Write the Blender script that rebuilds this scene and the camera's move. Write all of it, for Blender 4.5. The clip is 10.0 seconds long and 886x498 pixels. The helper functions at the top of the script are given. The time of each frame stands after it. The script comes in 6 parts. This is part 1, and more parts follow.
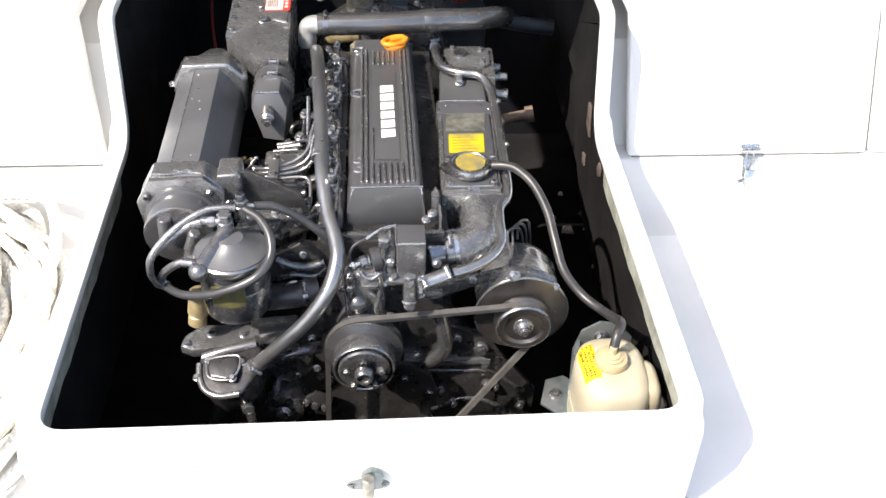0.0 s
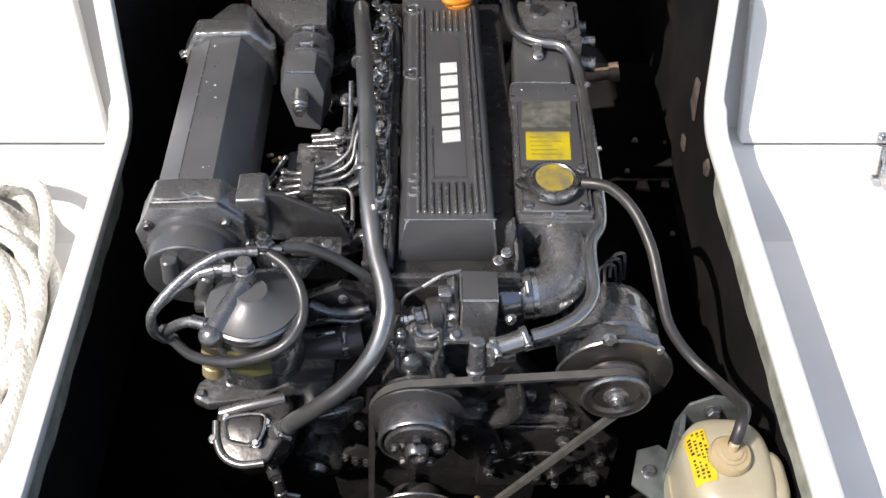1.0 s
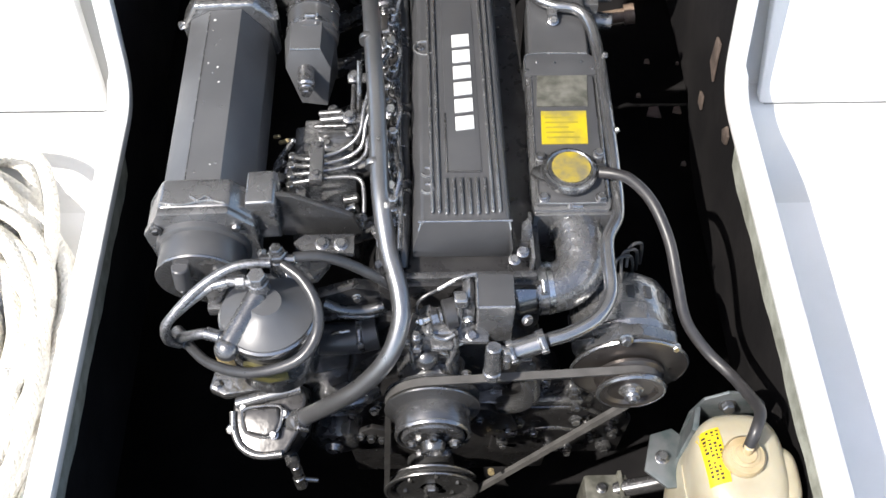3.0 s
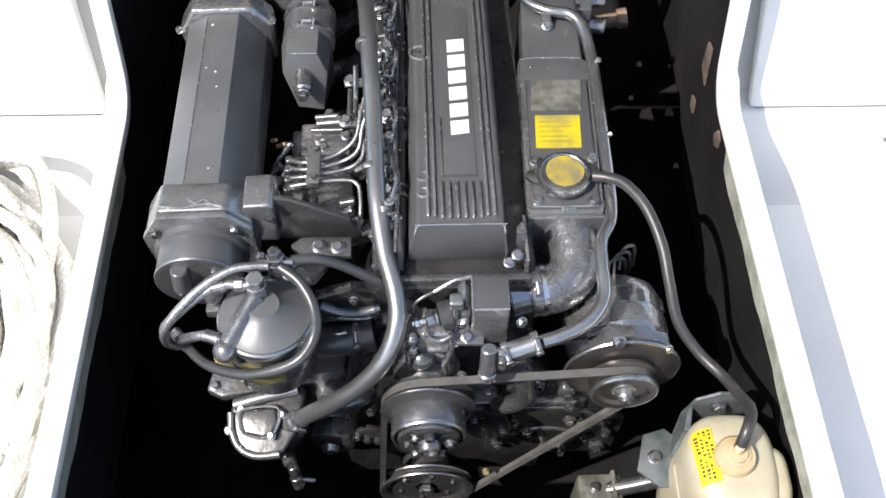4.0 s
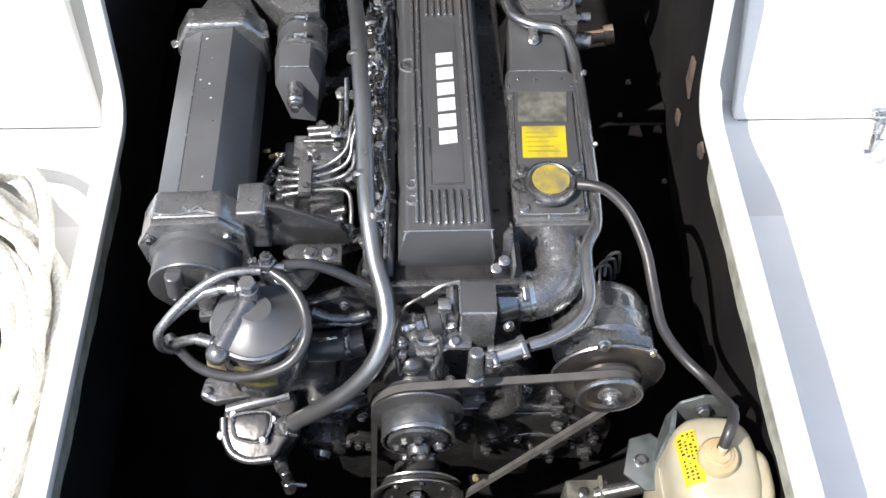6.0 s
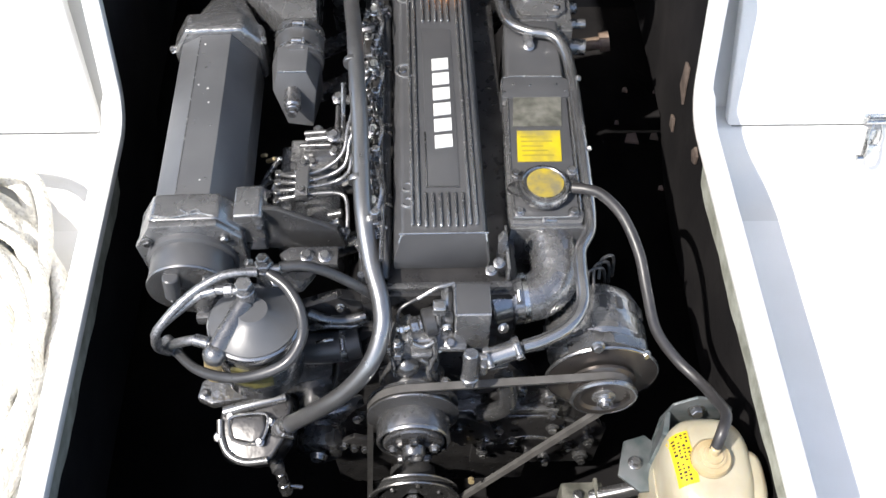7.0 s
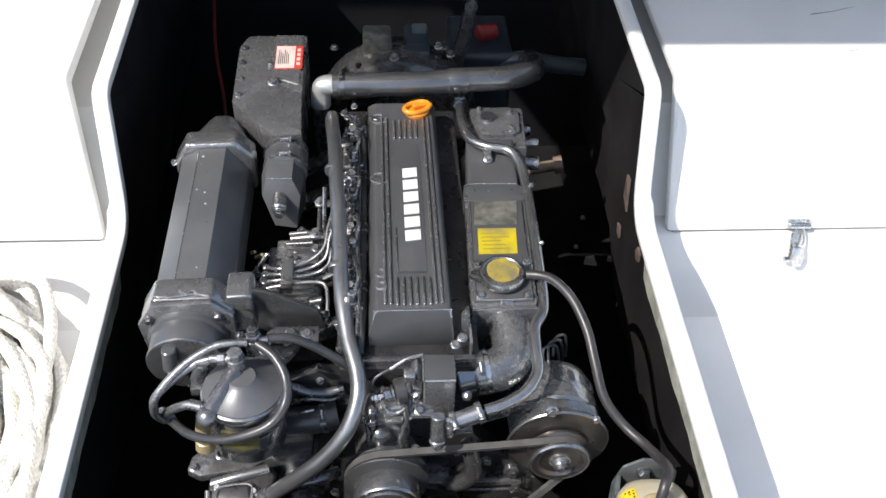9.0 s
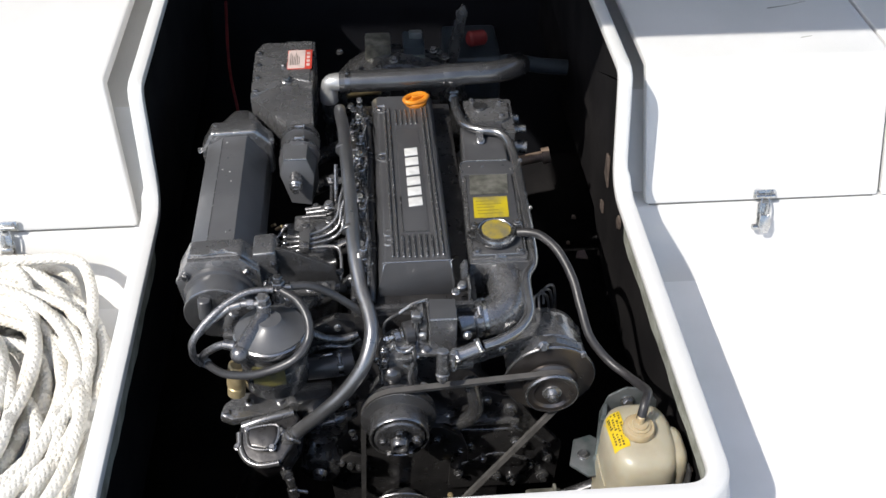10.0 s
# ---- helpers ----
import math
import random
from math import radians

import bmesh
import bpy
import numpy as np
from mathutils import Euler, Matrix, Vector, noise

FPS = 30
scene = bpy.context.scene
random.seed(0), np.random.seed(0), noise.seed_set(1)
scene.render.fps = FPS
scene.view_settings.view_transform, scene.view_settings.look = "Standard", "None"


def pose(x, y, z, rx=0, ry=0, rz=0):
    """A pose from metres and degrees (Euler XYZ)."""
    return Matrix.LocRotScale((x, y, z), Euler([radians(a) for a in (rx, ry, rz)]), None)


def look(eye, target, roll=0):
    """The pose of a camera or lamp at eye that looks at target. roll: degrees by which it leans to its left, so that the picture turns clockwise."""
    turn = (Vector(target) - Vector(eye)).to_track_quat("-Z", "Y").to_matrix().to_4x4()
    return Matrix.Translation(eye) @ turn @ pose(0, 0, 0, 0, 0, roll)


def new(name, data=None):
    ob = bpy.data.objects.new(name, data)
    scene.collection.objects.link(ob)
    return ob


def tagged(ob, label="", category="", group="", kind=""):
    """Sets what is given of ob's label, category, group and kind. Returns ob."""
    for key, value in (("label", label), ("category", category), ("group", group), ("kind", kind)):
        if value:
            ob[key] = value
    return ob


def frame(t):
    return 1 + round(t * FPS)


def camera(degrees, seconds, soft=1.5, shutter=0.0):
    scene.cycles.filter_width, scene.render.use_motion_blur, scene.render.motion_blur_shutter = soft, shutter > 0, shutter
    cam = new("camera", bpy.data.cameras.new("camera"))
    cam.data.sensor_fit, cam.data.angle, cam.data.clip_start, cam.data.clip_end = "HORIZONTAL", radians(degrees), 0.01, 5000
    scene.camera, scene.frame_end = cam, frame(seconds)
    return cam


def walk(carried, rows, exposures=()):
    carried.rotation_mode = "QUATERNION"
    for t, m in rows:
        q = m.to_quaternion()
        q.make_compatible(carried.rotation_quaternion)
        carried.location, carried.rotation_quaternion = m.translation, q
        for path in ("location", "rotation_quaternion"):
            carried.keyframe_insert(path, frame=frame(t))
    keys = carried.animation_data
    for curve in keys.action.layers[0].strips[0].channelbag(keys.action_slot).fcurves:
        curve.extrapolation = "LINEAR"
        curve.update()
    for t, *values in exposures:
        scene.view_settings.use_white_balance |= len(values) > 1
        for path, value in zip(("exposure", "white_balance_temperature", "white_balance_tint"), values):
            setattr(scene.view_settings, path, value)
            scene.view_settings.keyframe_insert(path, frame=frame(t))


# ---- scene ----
cam = camera(48.7, 10.0)
PATH = [
    (0, (0.017, 0.002, 1.479), (0.146, 1.532, 0.198), 1.8),
    (0.5, (-0.018, 0.274, 1.432), (0.101, 1.699, 0.034), 2.1),
    (1, (-0.015, 0.489, 1.429), (0.037, 1.83, -0.053), 1.5),
    (1.5, (0.0, 0.609, 1.467), (0.007, 1.839, -0.11), 0.4),
    (2, (-0.006, 0.655, 1.498), (0.005, 1.798, -0.143), 0.2),
    (2.5, (-0.024, 0.666, 1.518), (0.007, 1.787, -0.138), 0.6),
    (4, (-0.039, 0.659, 1.552), (0.025, 1.778, -0.104), 1.8),
    (4.5, (-0.035, 0.648, 1.555), (0.03, 1.778, -0.094), 1.8),
    (5, (-0.031, 0.637, 1.56), (0.036, 1.776, -0.082), 1.9),
    (5.5, (-0.032, 0.628, 1.563), (0.041, 1.776, -0.073), 2.0),
    (7, (-0.023, 0.599, 1.568), (0.051, 1.776, -0.047), 2.0),
    (7.5, (-0.029, 0.596, 1.58), (0.055, 1.775, -0.033), 2.4),
    (8, (-0.029, 0.599, 1.594), (0.059, 1.8, -0.003), 2.4),
    (8.5, (-0.043, 0.534, 1.592), (0.075, 1.835, 0.077), 2.9),
    (9, (-0.02, 0.37, 1.633), (0.107, 1.794, 0.234), 2.6),
    (9.5, (-0.024, 0.215, 1.679), (0.108, 1.67, 0.314), 1.9),
    (10, (-0.036, 0.085, 1.661), (0.09, 1.579, 0.338), 0.6),
]
EXPOSURES = [(0.0, 1.08, 6950, 12), (0.5, 0.34, 6900, 12), (1.0, 0.34, 6850, 12), (2.0, 0.78, 6650, 10), (5.5, 0.82, 6600, 10), (8.0, 0.80, 6600, 10), (9.0, 0.48, 6550, 10), (9.5, 0.24, 6550, 10), (10.0, 0.06, 6550, 10)]
walk(cam, [(t, look(eye, target, roll)) for t, eye, target, roll in PATH], EXPOSURES)

# ---- light: clear sky, sun from the left and a little behind the camera
SUN_TO = Vector((0.19, 0.128, -0.26)).normalized()
world = bpy.data.worlds.new("sky")
scene.world = world
world.use_nodes = True
wn = world.node_tree.nodes
sky = wn.new("ShaderNodeTexSky")
sky.sky_type, sky.sun_disc = "NISHITA", False
sky.dust_density, sky.ozone_density = 1.6, 0.9
sky.sun_elevation, sky.sun_rotation = radians(48.6), radians(236)
world.node_tree.links.new(sky.outputs[0], wn["Background"].inputs[0])
wn["Background"].inputs[1].default_value = 0.165
lamp = bpy.data.lights.new("sun", "SUN")
lamp.energy, lamp.angle, lamp.color = 4.2, radians(0.53), (1.0, 0.96, 0.9)
new("sun", lamp).matrix_world = look(Vector((0, 1.6, 0)) - SUN_TO * 12, (0, 1.6, 0))

# ---- materials
def material(name, colour, rough=0.5, metal=0.0, second=None, scale=20.0, mix=(0.4, 0.65), bump=0.0, bump_scale=120.0,
             rough_vary=0.12, coat=0.0, spread=0.0, through_light=0.0, shine=0.5):
    """A surface with a second tint in patches, uneven gloss and fine relief. spread: brightness spread between like pieces."""
    m = bpy.data.materials.new(name)
    m.use_nodes = True
    n, l = m.node_tree.nodes, m.node_tree.links
    b = n["Principled BSDF"]
    co = n.new("ShaderNodeTexCoord")
    big = n.new("ShaderNodeTexNoise")
    big.inputs["Scale"].default_value, big.inputs["Detail"].default_value = scale, 5.0
    l.new(co.outputs["Object"], big.inputs["Vector"])
    ramp = n.new("ShaderNodeValToRGB")
    ramp.color_ramp.elements[0].position, ramp.color_ramp.elements[1].position = mix
    ramp.color_ramp.elements[0].color = (*colour, 1)
    ramp.color_ramp.elements[1].color = (*(second or [c * 0.75 for c in colour]), 1)
    l.new(big.outputs["Fac"], ramp.inputs["Fac"])
    last = ramp.outputs["Color"]
    if spread:
        info, mul, vary = n.new("ShaderNodeObjectInfo"), n.new("ShaderNodeMath"), n.new("ShaderNodeHueSaturation")
        mul.operation = "MULTIPLY_ADD"
        mul.inputs[1].default_value, mul.inputs[2].default_value = 2 * spread, 1 - spread
        l.new(info.outputs["Random"], mul.inputs[0])
        l.new(mul.outputs[0], vary.inputs["Value"])
        l.new(last, vary.inputs["Color"])
        last = vary.outputs["Color"]
    l.new(last, b.inputs["Base Color"])
    fine = n.new("ShaderNodeTexNoise")
    fine.inputs["Scale"].default_value, fine.inputs["Detail"].default_value = bump_scale, 2.0
    l.new(co.outputs["Object"], fine.inputs["Vector"])
    r = n.new("ShaderNodeMapRange")
    r.inputs["To Min"].default_value, r.inputs["To Max"].default_value = max(0.04, rough - rough_vary), min(1, rough + rough_vary)
    l.new(fine.outputs["Fac"], r.inputs["Value"])
    l.new(r.outputs["Result"], b.inputs["Roughness"])
    b.inputs["Metallic"].default_value = metal
    b.inputs["Coat Weight"].default_value = coat
    b.inputs["Specular IOR Level"].default_value = shine
    b.inputs["Coat Roughness"].default_value = 0.15
    if through_light:
        b.inputs["Subsurface Weight"].default_value = through_light
        b.inputs["Subsurface Radius"].default_value = (0.02, 0.014, 0.008)
    if bump:
        bp = n.new("ShaderNodeBump")
        bp.inputs["Strength"].default_value, bp.inputs["Distance"].default_value = bump, 0.003
        l.new(fine.outputs["Fac"], bp.inputs["Height"])
        l.new(bp.outputs["Normal"], b.inputs["Normal"])
    return m


GELCOAT = material("white gelcoat", (0.71, 0.71, 0.70), 0.32, second=(0.66, 0.66, 0.645), scale=3.0, bump=0.05, bump_scale=260)
GELCOAT_WORN = material("worn gelcoat edge", (0.72, 0.72, 0.68), 0.42, second=(0.55, 0.55, 0.50), scale=9.0, mix=(0.45, 0.75), bump=0.12)
DECK_WHITE = material("white deck paint", (0.80, 0.80, 0.80), 0.5, second=(0.75, 0.75, 0.74), scale=5.0, bump=0.15, bump_scale=420)
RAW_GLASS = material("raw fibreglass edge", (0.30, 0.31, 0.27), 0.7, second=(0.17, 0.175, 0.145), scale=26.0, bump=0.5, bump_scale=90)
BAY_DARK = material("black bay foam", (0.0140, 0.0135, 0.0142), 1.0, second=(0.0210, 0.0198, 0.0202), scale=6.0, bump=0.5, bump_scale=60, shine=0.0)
ALU = material("bright aluminium", (0.55, 0.55, 0.54), 0.36, 0.6, (0.45, 0.45, 0.44), 20.0, bump=0.05)
PAINT = material("charcoal engine paint", (0.22, 0.221, 0.226), 0.27, 0.72, (0.28, 0.281, 0.286), 14.0, bump=0.14, bump_scale=35, rough_vary=0.09, coat=0.4)
CAST = material("painted casting", (0.25, 0.251, 0.256), 0.23, 0.78, (0.34, 0.341, 0.345), 55.0, bump=0.6, bump_scale=90, rough_vary=0.1, coat=0.5)
COVER = material("grey cover paint", (0.070, 0.071, 0.075), 0.33, 0.15, (0.082, 0.083, 0.087), 12.0, bump=0.07, bump_scale=18, rough_vary=0.07, coat=0.15)
SHEET = material("grey painted sheet", (0.094, 0.096, 0.101), 0.36, 0.15, (0.112, 0.114, 0.119), 9.0, bump=0.08, bump_scale=45, rough_vary=0.09, coat=0.12)
BLOCK = material("dark block paint", (0.12, 0.12, 0.123), 0.27, 0.7, (0.165, 0.165, 0.168), 22.0, bump=0.3, bump_scale=55, coat=0.5)
# darker than BLOCK; on block and head the gaps' shade is in the colour
CASE_DARK = material("extra dark engine paint", (0.036, 0.035, 0.036), 0.30, 0.45, (0.058, 0.056, 0.056), 22.0, bump=0.3, bump_scale=55, coat=0.45)
STEEL = material("painted bright bolt", (0.38, 0.38, 0.385), 0.25, 0.9, (0.20, 0.20, 0.205), 60.0, spread=0.35)
ZINC = material("zinc plate", (0.235, 0.25, 0.255), 0.38, 0.7, (0.12, 0.155, 0.16), 24.0, bump=0.1)
CHROME = material("stainless steel", (0.66, 0.66, 0.65), 0.26, 1.0, (0.5, 0.5, 0.49), 40.0)
RUBBER = material("grey painted hose", (0.255, 0.256, 0.262), 0.31, 0.84, (0.30, 0.301, 0.307), 16.0, bump=0.08, bump_scale=40, rough_vary=0.09, coat=0.2)
BLACK_RUBBER = material("black rubber", (0.05, 0.05, 0.052), 0.32, 0.3, (0.068, 0.068, 0.07), 25.0, bump=0.06)
BRAID = material("wire braided hose", (0.30, 0.30, 0.31), 0.30, 0.82, (0.17, 0.17, 0.175), 220.0, bump=0.3, bump_scale=600)
WRAP = material("rough painted rubber", (0.17, 0.171, 0.177), 0.27, 0.72, (0.225, 0.226, 0.231), 30.0, bump=0.55, bump_scale=110, rough_vary=0.08, coat=0.35)
SEAL = material("grey seal rubber", (0.20, 0.20, 0.19), 0.6, 0.0, (0.14, 0.14, 0.13), 30.0)
BELT = material("worn rubber belt", (0.092, 0.089, 0.086), 0.5, 0.0, (0.06, 0.058, 0.056), 30.0, bump=0.05)
PULLEY = material("pulley metal", (0.33, 0.33, 0.334), 0.25, 0.88, (0.28, 0.28, 0.284), 30.0, bump=0.04, bump_scale=50, rough_vary=0.07, coat=0.2)
DRUM = material("dark pulley enamel", (0.155, 0.155, 0.158), 0.25, 0.75, (0.125, 0.125, 0.128), 30.0, bump=0.05, bump_scale=50, rough_vary=0.07, coat=0.35)
# paler than the paint round it: puts highlights on ribs and edges into colour
RIDGE = material("pale highlight and wire grey", (0.42, 0.42, 0.425), 0.26, 0.85, (0.32, 0.32, 0.325), 40.0, rough_vary=0.05, coat=0.25)
FAN_METAL = material("brown grey fan disc", (0.135, 0.122, 0.115), 0.32, 0.85, (0.165, 0.148, 0.138), 18.0, bump=0.03, bump_scale=40)
ORANGE = material("orange plastic", (0.72, 0.25, 0.015), 0.4, 0.0, (0.5, 0.16, 0.01), 30.0, bump=0.05)
YELLOW = material("faded yellow sticker", (0.46, 0.36, 0.012), 0.45, 0.0, (0.24, 0.20, 0.06), 22.0, mix=(0.42, 0.66), bump=0.05)
WORN_YELLOW = material("worn yellow disc", (0.36, 0.27, 0.02), 0.5, 0.0, (0.15, 0.13, 0.08), 34.0, mix=(0.42, 0.68), bump=0.08)
OLIVE = material("stained olive label", (0.095, 0.084, 0.025), 0.55, 0.0, (0.045, 0.043, 0.026), 60.0)
YELLOW_NEW = material("yellow sticker", (0.66, 0.47, 0.015), 0.4, 0.0, (0.58, 0.40, 0.02), 40.0)
INK = material("black print", (0.03, 0.028, 0.02), 0.6)
WORN_INK = material("worn yellow print", (0.30, 0.25, 0.03), 0.6)
RED = material("red sticker", (0.55, 0.05, 0.03), 0.45)
PAPER = material("white sticker", (0.62, 0.50, 0.46), 0.5)
LETTER_WHITE = material("white letter paint", (0.70, 0.70, 0.68), 0.5, 0.0, (0.56, 0.56, 0.54), 60.0)
PLATE = material("worn data plate", (0.30, 0.295, 0.255), 0.36, 0.55, (0.13, 0.13, 0.11), 40.0, mix=(0.35, 0.62), bump=0.1)
TANK = material("milky plastic", (0.42, 0.385, 0.29), 0.34, 0.0, (0.36, 0.315, 0.225), 16.0, mix=(0.45, 0.75), bump=0.05, bump_scale=40, through_light=0.35)
TANK_CAP = material("amber plastic cap", (0.42, 0.34, 0.21), 0.32, 0.0, (0.36, 0.27, 0.14), 30.0, through_light=0.3)
CLEAR_HOSE = material("smoked hose", (0.026, 0.025, 0.026), 0.40, 0.0, (0.04, 0.037, 0.037), 30.0)
BRONZE = material("brown bronze fitting", (0.27, 0.20, 0.15), 0.5, 0.3, (0.16, 0.11, 0.085), 40.0, bump=0.15)
BRASS = material("pale brass fitting", (0.52, 0.42, 0.24), 0.4, 0.5, (0.35, 0.27, 0.14), 40.0)
BLUE_GREY = material("blue grey paint", (0.032, 0.042, 0.052), 0.35, 0.1, (0.02, 0.027, 0.033), 20.0)
RED_PAINT = material("red painted part", (0.20, 0.015, 0.015), 0.6)
RUST = material("brown flake", (0.105, 0.080, 0.066), 0.8, 0.0, (0.05, 0.036, 0.03), 30.0, bump=0.4)


def rope_material():
    """White braided rope: a diamond weave laid along the strand."""
    m = material("white braided rope", (0.78, 0.76, 0.70), 0.75, second=(0.60, 0.55, 0.46), scale=14.0, mix=(0.5, 0.8))
    n, l = m.node_tree.nodes, m.node_tree.links
    b = n["Principled BSDF"]
    uv = n.new("ShaderNodeUVMap")
    sep = n.new("ShaderNodeSeparateXYZ")
    l.new(uv.outputs[0], sep.inputs[0])

    def node(op, a, c):
        k = n.new("ShaderNodeMath")
        k.operation = op
        for i, v in enumerate((a, c)):
            if v is None:
                continue
            if isinstance(v, (int, float)):
                k.inputs[i].default_value = v
            else:
                l.new(v, k.inputs[i])
        return k.outputs[0]

    along = node("MULTIPLY", sep.outputs[0], math.pi * 62)
    around = node("MULTIPLY", sep.outputs[1], math.pi * 6)
    weave = node("ABSOLUTE", node("MULTIPLY", node("SINE", node("ADD", along, around), None), node("SINE", node("SUBTRACT", along, around), None)), None)
    bp = n.new("ShaderNodeBump")
    bp.inputs["Strength"].default_value, bp.inputs["Distance"].default_value = 0.7, 0.003
    l.new(weave, bp.inputs["Height"])
    l.new(bp.outputs["Normal"], b.inputs["Normal"])
    return m


ROPE = rope_material()

# ---- mesh building
def prune_sharp(bm, degrees=38):
    bm.normal_update()
    for f in bm.faces:
        f.smooth = True
    for e in bm.edges:
        if len(e.link_faces) == 2 and e.calc_face_angle(0) > radians(degrees):
            e.smooth = False


def mesh_of(name, bm, mat, sharp=38):
    bmesh.ops.recalc_face_normals(bm, faces=bm.faces)
    prune_sharp(bm, sharp)
    me = bpy.data.meshes.new(name)
    bm.to_mesh(me)
    bm.free()
    for one in mat if isinstance(mat, (list, tuple)) else (mat,):
        me.materials.append(one)
    return me


BASE = {}


def thing(name, at, label, category, group=""):
    """An Empty at the base of a thing whose parts are given in world places."""
    ob = new(name)
    ob.empty_display_size = 0.05
    ob.location = at
    BASE[ob] = Vector(at)
    return tagged(ob, label, category, group)


def part(name, bm, mat, parent, label="", sharp=38):
    ob = new(name, mesh_of(name, bm, mat, sharp))
    ob.parent = parent
    if parent in BASE:
        ob.matrix_parent_inverse = Matrix.Translation(-BASE[parent])
    return tagged(ob, label)


def whole(name, bm, mat, label, category="", kind="", sharp=38):
    return tagged(new(name, mesh_of(name, bm, mat, sharp)), label, category, "", kind)


def shared(name, mesh, m, parent):
    """One more object on a mesh that it shares with its like."""
    ob = new(name, mesh)
    ob.parent = parent
    if parent in BASE:
        ob.matrix_parent_inverse = Matrix.Translation(-BASE[parent])
    ob.matrix_basis = m
    return ob


def bevelled(bm, verts, width, segments=2, above=25):
    if width <= 0:
        return
    edges = {e for v in verts for e in v.link_edges}
    for f in {f for v in verts for f in v.link_faces}:
        f.normal_update()
    sharp = [e for e in edges if len(e.link_faces) == 2 and e.calc_face_angle(0) > radians(above)]
    bmesh.ops.bevel(bm, geom=sharp, offset=width, segments=segments, affect="EDGES", clamp_overlap=True, profile=0.6)


def box(bm, lo, hi, bevel=0.003, segments=2):
    lo, hi = Vector(lo), Vector(hi)
    made = bmesh.ops.create_cube(bm, size=1.0)["verts"]
    for v in made:
        v.co = Vector((lo[i] + (v.co[i] + 0.5) * (hi[i] - lo[i]) for i in range(3)))
    bevelled(bm, made, bevel, segments)
    return bm


def prism(bm, outline, axis, a, b, bevel=0.003, segments=2, taper=1.0):
    """An outline in the two other axes (x,y / x,z / y,z), drawn out along axis from a to b; taper scales the b end."""
    mid = [sum(p[i] for p in outline) / len(outline) for i in (0, 1)]

    def place(p, h):
        return {"x": (h, p[0], p[1]), "y": (p[0], h, p[1]), "z": (p[0], p[1], h)}[axis]

    lower = [bm.verts.new(place(p, a)) for p in outline]
    upper = [bm.verts.new(place([mid[i] + (p[i] - mid[i]) * taper for i in (0, 1)], b)) for p in outline]
    n = len(outline)
    bm.faces.new(lower)
    bm.faces.new(upper[::-1])
    for i in range(n):
        bm.faces.new((lower[i], upper[i], upper[(i + 1) % n], lower[(i + 1) % n]))
    bmesh.ops.recalc_face_normals(bm, faces=bm.faces)
    bevelled(bm, lower + upper, bevel, segments)
    return bm


def turn_to(axis):
    return Vector((0, 0, 1)).rotation_difference(Vector(axis).normalized()).to_matrix().to_4x4()


def lathe(bm, profile, at, axis=(0, 0, 1), seg=28):
    """Turn (radius, height) pairs round an axis; ends at radius 0 or are closed."""
    m = Matrix.Translation(at) @ turn_to(axis)
    rings = []
    for r, h in profile:
        if r < 1e-6:
            rings.append([bm.verts.new(m @ Vector((0, 0, h)))])
        else:
            rings.append([bm.verts.new(m @ Vector((r * math.cos(k * math.tau / seg), r * math.sin(k * math.tau / seg), h))) for k in range(seg)])
    for a, b in zip(rings, rings[1:]):
        for k in range(seg):
            k2 = (k + 1) % seg
            quad = ([a[0]] if len(a) == 1 else [a[k], a[k2]]) + ([b[0]] if len(b) == 1 else [b[k2], b[k]])
            if len(quad) > 2:
                bm.faces.new(quad)
    for ring in (rings[0], rings[-1]):
        if len(ring) > 1:
            bm.faces.new(ring)
    return bm


def hoop(bm, profile, at, axis=(0, 1, 0), seg=48):
    """An open ring: the (radius, height) pairs go round its section, which closes on itself."""
    m = Matrix.Translation(at) @ turn_to(axis)
    rings = [[bm.verts.new(m @ Vector((r * math.cos(k * math.tau / seg), r * math.sin(k * math.tau / seg), h))) for k in range(seg)] for r, h in profile]
    for a, b in zip(rings, rings[1:] + rings[:1]):
        for k in range(seg):
            k2 = (k + 1) % seg
            bm.faces.new([a[k], a[k2], b[k2], b[k]])
    bmesh.ops.recalc_face_normals(bm, faces=bm.faces[:])
    return bm


def rod(bm, a, b, r, seg=16, bevel=0.0015):
    a, b = Vector(a), Vector(b)
    h = (b - a).length
    e = min(bevel, r * 0.4, h * 0.4)
    return lathe(bm, [(0, 0), (r - e, 0), (r, e), (r, h - e), (r - e, h), (0, h)], a, b - a, seg)


def smooth_line(points, steps=6, closed=False):
    p = [Vector(q) for q in points]
    n = len(p)
    out = []
    for i in range(n if closed else n - 1):
        p1, p2 = p[i], p[(i + 1) % n]
        p0 = p[(i - 1) % n] if closed or i > 0 else p1 * 2 - p2
        p3 = p[(i + 2) % n] if closed or i + 2 < n else p2 * 2 - p1
        for k in range(steps):
            t = k / steps
            out.append(0.5 * ((2 * p1) + (p2 - p0) * t + (2 * p0 - 5 * p1 + 4 * p2 - p3) * t * t + (3 * p1 - p0 - 3 * p2 + p3) * t ** 3))
    if not closed:
        out.append(p[-1])
    return out


